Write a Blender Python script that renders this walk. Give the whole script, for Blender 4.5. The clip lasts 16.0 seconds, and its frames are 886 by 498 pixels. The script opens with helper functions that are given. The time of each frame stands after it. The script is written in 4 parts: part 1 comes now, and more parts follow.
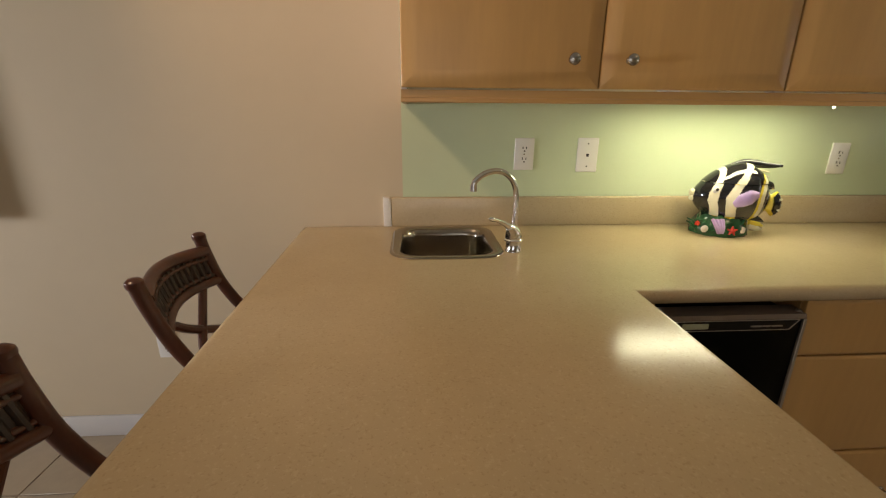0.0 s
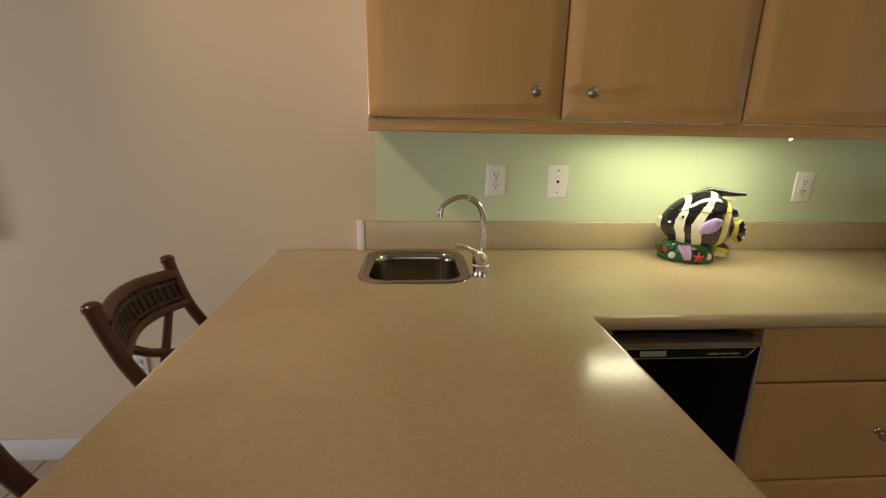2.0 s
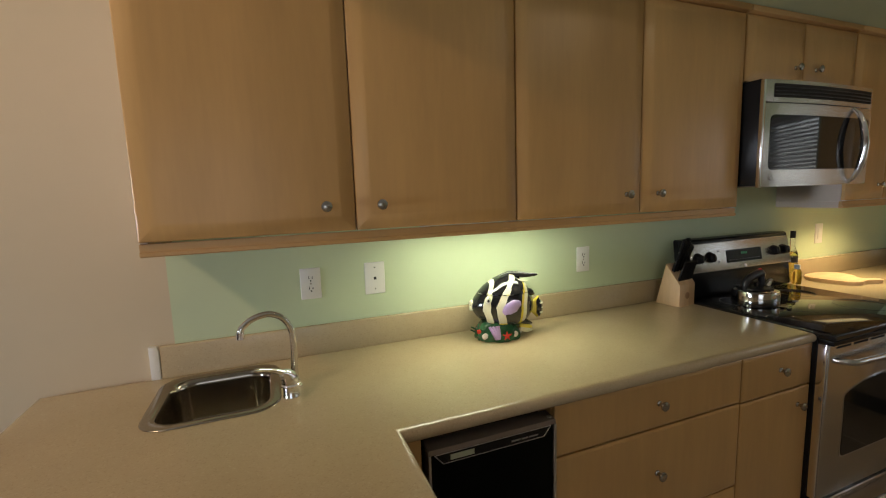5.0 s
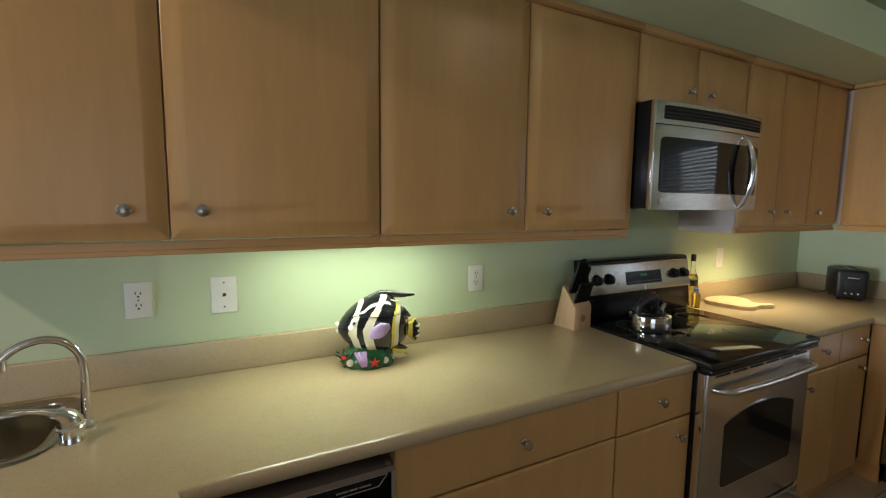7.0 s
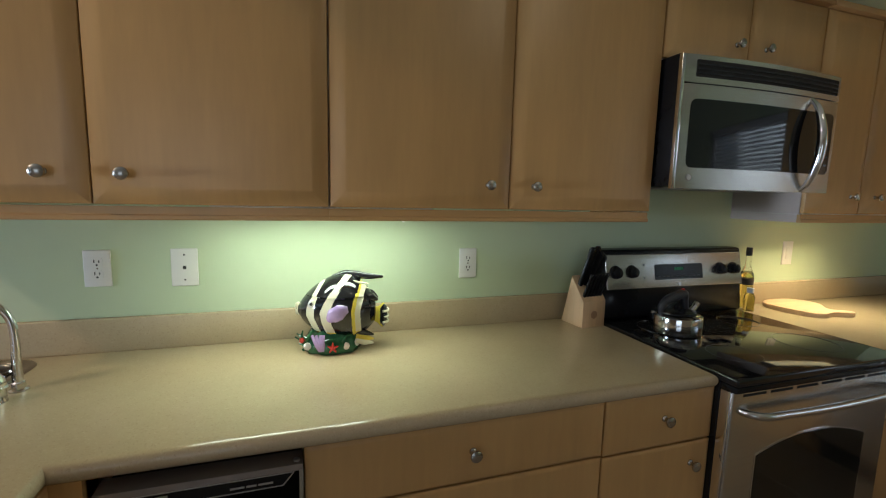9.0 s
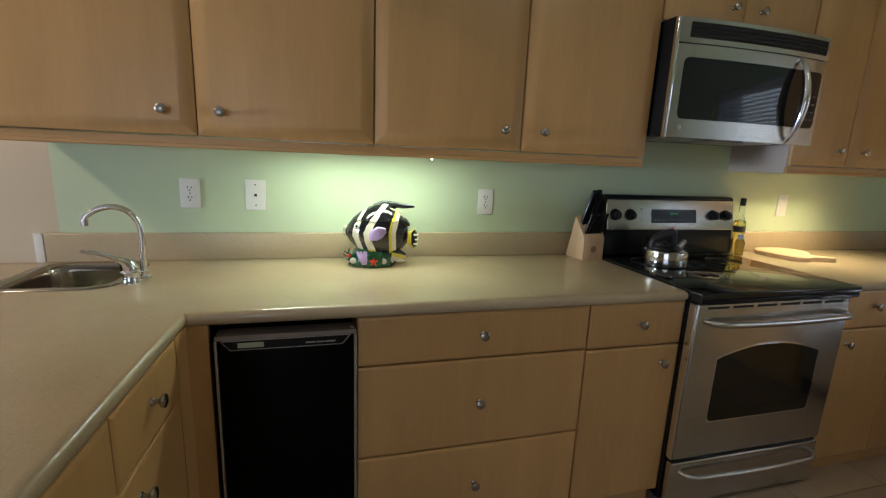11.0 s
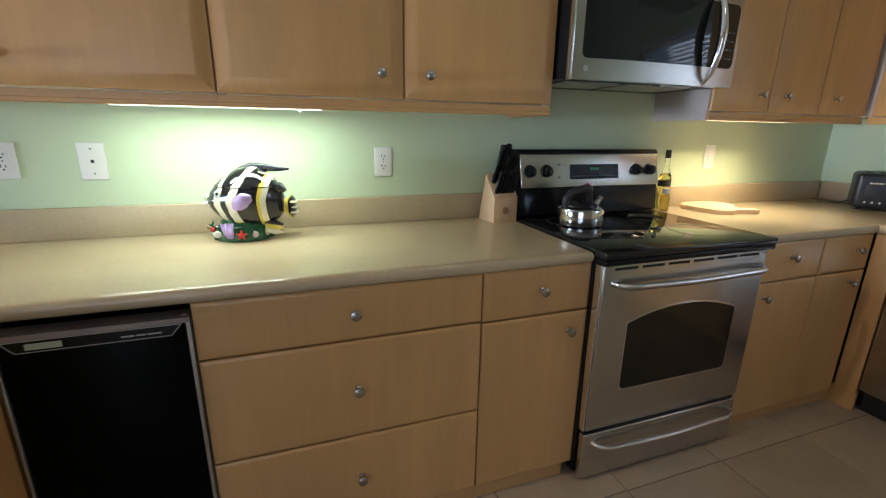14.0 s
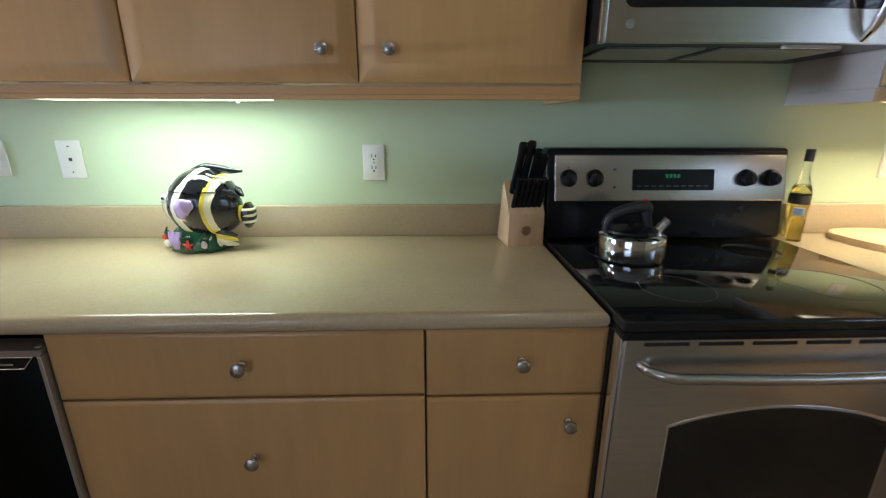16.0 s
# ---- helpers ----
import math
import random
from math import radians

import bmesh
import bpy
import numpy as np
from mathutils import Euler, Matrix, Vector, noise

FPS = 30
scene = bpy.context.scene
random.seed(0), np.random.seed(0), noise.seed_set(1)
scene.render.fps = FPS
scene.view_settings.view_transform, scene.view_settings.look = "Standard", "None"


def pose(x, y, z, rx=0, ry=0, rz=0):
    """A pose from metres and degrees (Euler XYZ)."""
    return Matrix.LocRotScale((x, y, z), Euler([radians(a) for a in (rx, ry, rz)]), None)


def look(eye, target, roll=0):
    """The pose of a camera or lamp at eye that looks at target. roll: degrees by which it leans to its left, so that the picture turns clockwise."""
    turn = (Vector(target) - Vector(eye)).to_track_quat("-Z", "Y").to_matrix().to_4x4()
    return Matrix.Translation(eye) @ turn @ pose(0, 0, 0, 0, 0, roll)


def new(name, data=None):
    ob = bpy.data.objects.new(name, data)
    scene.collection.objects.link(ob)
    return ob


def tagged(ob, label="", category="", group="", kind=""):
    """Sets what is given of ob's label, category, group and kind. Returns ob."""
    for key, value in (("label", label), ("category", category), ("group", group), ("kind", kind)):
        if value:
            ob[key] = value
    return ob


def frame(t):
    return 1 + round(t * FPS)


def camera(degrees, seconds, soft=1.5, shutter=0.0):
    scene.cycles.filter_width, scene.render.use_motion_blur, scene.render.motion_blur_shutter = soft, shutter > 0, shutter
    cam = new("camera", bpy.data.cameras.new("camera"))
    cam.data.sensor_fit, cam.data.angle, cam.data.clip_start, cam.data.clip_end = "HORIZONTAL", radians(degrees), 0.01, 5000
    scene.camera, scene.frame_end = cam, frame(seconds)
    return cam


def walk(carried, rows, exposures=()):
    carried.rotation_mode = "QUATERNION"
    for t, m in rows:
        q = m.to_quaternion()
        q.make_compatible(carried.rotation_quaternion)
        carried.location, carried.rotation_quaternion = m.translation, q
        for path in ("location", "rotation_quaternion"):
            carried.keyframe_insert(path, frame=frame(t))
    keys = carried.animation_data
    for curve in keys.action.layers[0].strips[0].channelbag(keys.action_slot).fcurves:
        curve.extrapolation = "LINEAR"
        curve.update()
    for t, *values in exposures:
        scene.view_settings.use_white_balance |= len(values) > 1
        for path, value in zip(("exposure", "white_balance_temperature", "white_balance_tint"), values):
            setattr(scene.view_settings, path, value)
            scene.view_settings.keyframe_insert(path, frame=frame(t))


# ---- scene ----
cam = camera(91.6, 16.0, soft=1.1, shutter=0.25)
PATH = [
    (0, (0.535, 0.289, 1.344), (0.653, 2.191, 0.737), 0.4),
    (0.5, (0.558, 0.305, 1.35), (0.55, 2.215, 0.758), 1.2),
    (1, (0.583, 0.302, 1.356), (0.548, 2.217, 0.781), 0.9),
    (1.5, (0.596, 0.287, 1.355), (0.626, 2.209, 0.801), 1.0),
    (2, (0.626, 0.272, 1.368), (0.76, 2.198, 0.845), 1.0),
    (2.5, (0.645, 0.262, 1.379), (0.895, 2.183, 0.884), 0.6),
    (3, (0.678, 0.253, 1.404), (1.077, 2.171, 1.003), 0.3),
    (3.5, (0.706, 0.247, 1.43), (1.2, 2.155, 1.09), -0.7),
    (4, (0.738, 0.253, 1.467), (1.298, 2.149, 1.161), -1.4),
    (4.5, (0.78, 0.264, 1.486), (1.436, 2.134, 1.217), -1.4),
    (5, (0.827, 0.259, 1.51), (1.547, 2.108, 1.257), -1.9),
    (5.2, (0.883, 0.256, 1.505), (1.596, 2.11, 1.278), -2.0),
    (7.3, (1.242, 0.283, 1.51), (2.176, 2.037, 1.29), 0.4),
    (7.5, (1.291, 0.286, 1.502), (2.214, 2.045, 1.265), -0.4),
    (8, (1.411, 0.316, 1.497), (2.225, 2.127, 1.252), 0.4),
    (8.5, (1.511, 0.324, 1.472), (2.201, 2.184, 1.224), 1.4),
    (9, (1.558, 0.305, 1.454), (2.171, 2.192, 1.201), 1.4),
    (9.2, (1.593, 0.277, 1.42), (2.159, 2.182, 1.191), 1.7),
    (11.3, (1.463, -0.048, 1.345), (1.959, 1.835, 0.888), 2.2),
    (11.5, (1.47, -0.069, 1.329), (1.955, 1.807, 0.831), 1.5),
    (12, (1.476, -0.098, 1.292), (1.96, 1.766, 0.754), 1.9),
    (12.5, (1.497, -0.104, 1.282), (1.984, 1.765, 0.762), 1.7),
    (13, (1.557, -0.079, 1.28), (2.095, 1.762, 0.714), 1.1),
    (13.5, (1.662, 0.006, 1.295), (2.246, 1.829, 0.716), 1.1),
    (14, (1.817, 0.096, 1.311), (2.458, 1.914, 0.779), 0.8),
    (14.5, (1.968, 0.161, 1.311), (2.55, 1.983, 0.725), -0.6),
    (15, (2.163, 0.218, 1.318), (2.552, 2.096, 0.753), 1.3),
    (15.5, (2.3, 0.301, 1.306), (2.588, 2.193, 0.725), -0.2),
    (16, (2.375, 0.408, 1.317), (2.436, 2.324, 0.747), 0.1),
]
walk(cam, [(t, look(eye, target, roll)) for t, eye, target, roll in PATH],
     [(0, -0.05, 7500, 20), (3.5, -0.2, 6950, 16), (5.2, -0.22, 6550, 14), (7.5, -0.13, 5900, 11), (9.2, -0.13, 5700, 10), (11.3, 0.15, 5700, 13), (12.5, 0.52, 5550, 14), (14.5, 0.48, 5400, 15), (16, 0.38, 5250, 15)])
# ---------------------------------------------------------------- world and light
world = bpy.data.worlds.new("sky")
scene.world = world
world.use_nodes = True
wn = world.node_tree.nodes
sky = wn.new("ShaderNodeTexSky")
sky.sky_type, sky.sun_disc = "NISHITA", False
sky.sun_elevation, sky.sun_rotation = radians(40), radians(60)
world.node_tree.links.new(sky.outputs[0], wn["Background"].inputs[0])
wn["Background"].inputs[1].default_value = 0.1


def lamp(name, kind, m, energy, colour, **more):
    data = bpy.data.lights.new(name, kind)
    data.energy, data.color = energy, colour
    if kind == "AREA":
        data.shape = more.get("shape", "RECTANGLE")
        data.size, data.size_y = more["size"]
        data.spread = radians(more.get("spread", 180))
    else:
        data.shadow_soft_size = more.get("soft", 0.1)
    if kind == "SPOT":
        data.spot_size, data.spot_blend = radians(more["cone"]), more.get("blend", 0.5)
    ob = new(name, data)
    ob.matrix_world = m
    return ob


# daylight through the glass doors of the living room
lamp("daylight", "AREA", look((-4.45, 0.5, 1.12), (4.0, 1.1, 1.15)), 38, (0.80, 0.90, 1.0), size=(0.9, 0.8), spread=80)
# ceiling lamp over the bar
lamp("bar_ceiling_lamp", "SPOT", look((-0.86, 1.0, 2.72), (1.1, 1.5, 1.2)), 70, (1.0, 0.735, 0.475), soft=0.04, cone=86, blend=1.0)
# warm fill added high in the kitchen to lift floor and fronts; no known lamp
lamp("kitchen_ceiling_lamp", "POINT", pose(3.0, -0.1, 2.86), 5.5, (1.0, 0.82, 0.54), soft=0.12)
# broad frontal fill light from the rear, added; its source is invented
lamp("rear_daylight", "AREA", look((-0.2, -3.45, 1.25), (1.2, 0, 1.1)), 14, (0.92, 0.97, 1.0), size=(2.2, 1.8))
# daylight behind the blinds
lamp("blind_daylight", "AREA", look((5.75, -0.26, 1.75), (4.9, -0.26, 1.6)), 10, (0.92, 0.97, 1.0), size=(1.4, 1.0))
# tubes under the wall cabinets
lamp("tube_light_left", "AREA", pose(1.63, 1.68, 1.3675), 3.15, (0.92, 1.0, 0.72), size=(0.62, 0.07))
lamp("tube_light_right", "AREA", pose(3.98, 1.68, 1.3675), 3.4, (1.0, 0.80, 0.42), size=(0.54, 0.06), spread=122)

# ---------------------------------------------------------------- materials
def material(name, base, rough=0.5, metal=0.0, vary=0.08, scale=6.0, grain=None, bump=0.0, bump_scale=60.0, coat=0.0, spec=0.5, rand=0.0):
    """Principled material: base colour varied at two scales, with fine relief."""
    m = bpy.data.materials.new(name)
    m.use_nodes = True
    nt = m.node_tree
    n, l = nt.nodes, nt.links
    b = n["Principled BSDF"]
    b.inputs["Roughness"].default_value = rough
    b.inputs["Metallic"].default_value = metal
    b.inputs["Coat Weight"].default_value = coat
    b.inputs["Coat Roughness"].default_value = 0.06
    b.inputs["Specular IOR Level"].default_value = spec
    tc = n.new("ShaderNodeTexCoord")
    mp = n.new("ShaderNodeMapping")
    l.new(tc.outputs["Object"], mp.inputs["Vector"])
    if grain:
        mp.inputs["Scale"].default_value = grain
    big = n.new("ShaderNodeTexNoise")
    big.inputs["Scale"].default_value, big.inputs["Detail"].default_value = scale, 5
    small = n.new("ShaderNodeTexNoise")
    small.inputs["Scale"].default_value, small.inputs["Detail"].default_value = scale * 9, 3
    for t in (big, small):
        l.new(mp.outputs[0], t.inputs["Vector"])
    mix = n.new("ShaderNodeMix")
    mix.inputs[0].default_value = 0.25
    l.new(big.outputs["Fac"], mix.inputs[2])
    l.new(small.outputs["Fac"], mix.inputs[3])
    ramp = n.new("ShaderNodeValToRGB")
    ramp.color_ramp.elements[0].position, ramp.color_ramp.elements[1].position = 0.3, 0.7
    lo, hi = 1 - vary, 1 + vary
    ramp.color_ramp.elements[0].color = (*[min(1, c * lo) for c in base], 1)
    ramp.color_ramp.elements[1].color = (*[min(1, c * hi) for c in base], 1)
    l.new(mix.outputs[0], ramp.inputs[0])
    last = ramp.outputs[0]
    if rand:
        info = n.new("ShaderNodeObjectInfo")
        mr = n.new("ShaderNodeMapRange")
        mr.inputs["To Min"].default_value, mr.inputs["To Max"].default_value = 1 - rand, 1 + rand
        l.new(info.outputs["Random"], mr.inputs["Value"])
        hsv = n.new("ShaderNodeHueSaturation")
        l.new(mr.outputs[0], hsv.inputs["Value"])
        l.new(last, hsv.inputs["Color"])
        last = hsv.outputs[0]
    l.new(last, b.inputs["Base Color"])
    if bump:
        bp = n.new("ShaderNodeBump")
        bp.inputs["Strength"].default_value, bp.inputs["Distance"].default_value = bump, 0.002
        fine = n.new("ShaderNodeTexNoise")
        fine.inputs["Scale"].default_value, fine.inputs["Detail"].default_value = bump_scale, 4
        l.new(mp.outputs[0], fine.inputs["Vector"])
        l.new(fine.outputs["Fac"], bp.inputs["Height"])
        l.new(bp.outputs[0], b.inputs["Normal"])
    return m


def speckled(name, base, light, dark, rough):
    """Laminate with fine pale and dark flecks."""
    m = material(name, base, rough, vary=0.05, scale=5, bump=0.015, bump_scale=300)
    nt = m.node_tree
    n, l = nt.nodes, nt.links
    b = n["Principled BSDF"]
    last = b.inputs["Base Color"].links[0].from_socket
    tc = next(k for k in n if k.type == "TEX_COORD")
    for colour, scale, cut, amount in ((light, 190, 0.60, 0.18), (dark, 210, 0.61, 0.24), (light, 100, 0.64, 0.12)):
        t = n.new("ShaderNodeTexNoise")
        t.inputs["Scale"].default_value, t.inputs["Detail"].default_value = scale, 2
        l.new(tc.outputs["Object"], t.inputs["Vector"])
        r = n.new("ShaderNodeMapRange")
        r.inputs["From Min"].default_value, r.inputs["From Max"].default_value = cut, cut + 0.06
        r.inputs["To Max"].default_value = amount
        l.new(t.outputs["Fac"], r.inputs["Value"])
        mx = n.new("ShaderNodeMix")
        mx.data_type = "RGBA"
        l.new(r.outputs[0], mx.inputs[0])
        l.new(last, mx.inputs[6])
        mx.inputs[7].default_value = (*colour, 1)
        last = mx.outputs[2]
    l.new(last, b.inputs["Base Color"])
    return m


def glowing(name, colour, strength):
    m = bpy.data.materials.new(name)
    m.use_nodes = True
    b = m.node_tree.nodes["Principled BSDF"]
    b.inputs["Base Color"].default_value = (*colour, 1)
    b.inputs["Emission Color"].default_value = (*colour, 1)
    b.inputs["Emission Strength"].default_value = strength
    return m


def glass(name, colour, rough=0.0, ior=1.45):
    m = bpy.data.materials.new(name)
    m.use_nodes = True
    b = m.node_tree.nodes["Principled BSDF"]
    b.inputs["Base Color"].default_value = (*colour, 1)
    b.inputs["Roughness"].default_value = rough
    b.inputs["IOR"].default_value = ior
    b.inputs["Transmission Weight"].default_value = 1.0
    return m


MAPLE = material("maple_veneer", (0.55, 0.326, 0.124), 0.33, vary=0.11, scale=2.0, grain=(4, 4, 0.5), bump=0.02, bump_scale=40, rand=0.05)
MAPLE_H = material("maple_veneer_crossgrain", (0.53, 0.312, 0.122), 0.36, vary=0.08, scale=2.2, grain=(0.5, 4, 4), bump=0.05, bump_scale=40, rand=0.05)
CARCASS = material("cabinet_side_laminate", (0.56, 0.47, 0.40), 0.5, vary=0.05, scale=4)
GREEN = material("green_wall_paint", (0.56, 0.642, 0.432), 0.75, vary=0.03, scale=1.5, bump=0.12, bump_scale=220)
BEIGE = material("beige_wall_paint", (0.62, 0.51, 0.355), 0.75, vary=0.03, scale=1.5, bump=0.12, bump_scale=220)
WHITE = material("white_trim_paint", (0.75, 0.74, 0.74), 0.45, vary=0.03, scale=3)
CEILING = material("ceiling_paint", (0.72, 0.70, 0.64), 0.85, vary=0.02, scale=2, bump=0.15, bump_scale=150)
COUNTER = speckled("speckled_beige_laminate", (0.48, 0.378, 0.236), (0.66, 0.55, 0.38), (0.25, 0.16, 0.08), 0.18)
TILE = material("beige_stone_tile", (0.42, 0.335, 0.24), 0.35, vary=0.12, scale=3, bump=0.08, bump_scale=30, rand=0.06)
GROUT = material("tile_grout", (0.20, 0.165, 0.13), 0.9, vary=0.15, scale=30)
PLATE = material("white_plastic", (0.78, 0.76, 0.72), 0.35, vary=0.02)
SLOT = material("dark_slot", (0.03, 0.03, 0.03), 0.6)
CHROME = material("polished_chrome", (0.78, 0.78, 0.80), 0.09, metal=1.0, vary=0.02)
NICKEL = material("brushed_nickel", (0.47, 0.45, 0.42), 0.27, metal=1.0, vary=0.05, scale=40)
STEEL = material("brushed_stainless_steel", (0.54, 0.52, 0.49), 0.27, metal=1.0, vary=0.06, scale=3, grain=(0.6, 8, 60), bump=0.03, bump_scale=80)
SINKSTEEL = material("satin_sink_steel", (0.38, 0.34, 0.29), 0.17, metal=1.0, vary=0.05, scale=20)
BLACK = material("black_enamel", (0.008, 0.008, 0.009), 0.25, vary=0.1, spec=0.25)
BLACKGLASS = material("black_ceramic_glass", (0.010, 0.010, 0.011), 0.05, vary=0.1, spec=0.45)
OVENGLASS = material("dark_oven_glass", (0.012, 0.011, 0.008), 0.08, vary=0.15, spec=0.4)
BLACKPLASTIC = material("black_plastic", (0.018, 0.018, 0.02), 0.35, vary=0.15, scale=20)
FRIDGEBLACK = material("black_fridge_panel", (0.002, 0.0025, 0.002), 0.32, vary=0.1, spec=0.06)
DARKGAP = material("shadow_gap", (0.02, 0.017, 0.014), 0.9)
FRIDGETOP = material("brown_fridge_trim", (0.16, 0.125, 0.10), 0.4, vary=0.1)
TRIMSTEEL = material("dull_aluminium_trim", (0.42, 0.40, 0.37), 0.35, metal=0.8, vary=0.08, scale=20)
RATTAN = material("dark_rattan_wood", (0.085, 0.022, 0.009), 0.28, vary=0.35, scale=8, grain=(2, 2, 0.6), bump=0.2, bump_scale=60)
WEAVE = material("woven_brown_slats", (0.035, 0.016, 0.008), 0.5, vary=0.5, scale=30, bump=0.5, bump_scale=90)
CUSHION = material("tan_seat_fabric", (0.35, 0.27, 0.17), 0.9, vary=0.2, scale=25, bump=0.4, bump_scale=400)
REDEDGE = material("red_canvas_edge", (0.28, 0.008, 0.006), 0.55, vary=0.2, scale=12)
LIGHTWOOD = material("pale_rubberwood", (0.60, 0.40, 0.22), 0.45, vary=0.12, scale=3, grain=(10, 10, 0.8), bump=0.05)
BOARDWOOD = material("cutting_board_beech", (0.62, 0.44, 0.26), 0.5, vary=0.14, scale=4, grain=(0.8, 9, 9), bump=0.06)
OIL = glass("olive_oil", (0.93, 0.85, 0.30), 0.0, 1.47)
CLEAR = glass("clear_glass", (0.95, 0.97, 0.95))
LABELDARK = material("dark_bottle_label", (0.05, 0.04, 0.03), 0.6, vary=0.2)
TUBE_L = glowing("fluorescent_tube", (0.92, 1.0, 0.70), 5.0)
TUBE_R = glowing("warm_tube", (1.0, 0.84, 0.45), 1.4)

# ---------------------------------------------------------------- mesh helpers
ORG = {}


def thing(name, loc, label, category, group="", rz=0.0):
    ob = new(name)
    ob.empty_display_size = 0.05
    ob.matrix_world = pose(*loc, 0, 0, rz)
    ORG[ob] = Vector((0, 0, 0)) if rz else Vector(loc)
    return tagged(ob, label, category, group)


def mesh_of(name, bm, mats, smooth=35):
    bmesh.ops.recalc_face_normals(bm, faces=bm.faces[:])
    me = bpy.data.meshes.new(name)
    bm.to_mesh(me)
    bm.free()
    for m in (mats if isinstance(mats, (list, tuple)) else [mats]):
        me.materials.append(m)
    if smooth >= 50:
        me.polygons.foreach_set("use_smooth", [True] * len(me.polygons))
    if smooth:
        me.set_sharp_from_angle(angle=radians(smooth))
    return me


def part(name, bm, mats, parent, label="", smooth=35):
    """One mesh under a thing or part. Coordinates are the world's, or the thing's own where it was turned."""
    off = ORG[parent]
    bmesh.ops.translate(bm, verts=bm.verts[:], vec=-off)
    ob = new(name, mesh_of(name, bm, mats, smooth))
    ob.parent = parent
    ORG[ob] = off
    return tagged(ob, label)


def structure(name, bm, mats, label="", category="", smooth=35):
    ob = new(name, mesh_of(name, bm, mats, smooth))
    ORG[ob] = Vector((0, 0, 0))
    return tagged(ob, label, category, kind="structure")


def absorb(bm, other):
    me = bpy.data.meshes.new("tmp")
    other.to_mesh(me)
    other.free()
    bm.from_mesh(me)
    bpy.data.meshes.remove(me)
    return bm


def box(x0, x1, y0, y1, z0, z1, bev=0.0, seg=2, bm=None, mat=0):
    b = bmesh.new()
    bmesh.ops.create_cube(b, size=1)
    for v in b.verts:
        v.co = Vector(((x0 + x1) / 2 + v.co.x * (x1 - x0), (y0 + y1) / 2 + v.co.y * (y1 - y0), (z0 + z1) / 2 + v.co.z * (z1 - z0)))
    if bev:
        bmesh.ops.bevel(b, geom=b.edges[:], offset=bev, segments=seg, profile=0.5, affect="EDGES", clamp_overlap=True)
        b.normal_update()
        for f in b.faces:
            f.smooth = max(abs(c) for c in f.normal) < 0.9999
    for f in b.faces:
        f.material_index = mat
    return absorb(bm, b) if bm else b


def rod(p, q, r, r2=None, seg=16, bm=None, mat=0):
    p, q = Vector(p), Vector(q)
    b = bmesh.new()
    bmesh.ops.create_cone(b, cap_ends=True, segments=seg, radius1=r, radius2=r if r2 is None else r2, depth=(q - p).length)
    turn = (q - p).to_track_quat("Z", "Y").to_matrix().to_4x4()
    bmesh.ops.transform(b, matrix=Matrix.Translation((p + q) / 2) @ turn, verts=b.verts[:])
    for f in b.faces:
        f.material_index, f.smooth = mat, len(f.verts) < 5
    return absorb(bm, b) if bm else b


def lathe(profile, base=(0, 0, 0), axis="Z", seg=32, bm=None, mat=0):
    """Turned body: profile of (radius, height) from base along the axis ('Z', '-Y', 'X', '-X')."""
    b = bmesh.new()
    rings = []
    for r, h in profile:
        if r < 1e-5:
            rings.append([b.verts.new((0, 0, h))])
        else:
            rings.append([b.verts.new((r * math.cos(2 * math.pi * i / seg), r * math.sin(2 * math.pi * i / seg), h)) for i in range(seg)])
    for A, B in zip(rings, rings[1:]):
        for i in range(seg):
            j = (i + 1) % seg
            vs = [A[i % len(A)], A[j % len(A)], B[j % len(B)], B[i % len(B)]]
            vs = [v for k, v in enumerate(vs) if v not in vs[:k]]
            if len(vs) > 2:
                b.faces.new(vs)
    for ring in (rings[0], rings[-1]):
        if len(ring) > 1:
            b.faces.new(ring)
    way = {"Z": (0, 0, 1), "-Y": (0, -1, 0), "X": (1, 0, 0), "-X": (-1, 0, 0)}[axis]
    turn = Vector(way).to_track_quat("Z", "Y").to_matrix().to_4x4()
    bmesh.ops.transform(b, matrix=Matrix.Translation(base) @ turn, verts=b.verts[:])
    for f in b.faces:
        f.material_index, f.smooth = mat, len(f.verts) < 5
    return absorb(bm, b) if bm else b


def smooth_path(points, steps=6):
    """Catmull-Rom through the points."""
    P = [Vector(p) for p in points]
    P = [2 * P[0] - P[1], *P, 2 * P[-1] - P[-2]]
    out = []
    for a, b, c, d in zip(P, P[1:], P[2:], P[3:]):
        for k in range(steps):
            t = k / steps
            out.append(0.5 * ((2 * b) + (c - a) * t + (2 * a - 5 * b + 4 * c - d) * t * t + (3 * b - a - 3 * c + d) * t ** 3))
    out.append(P[-2])
    return out


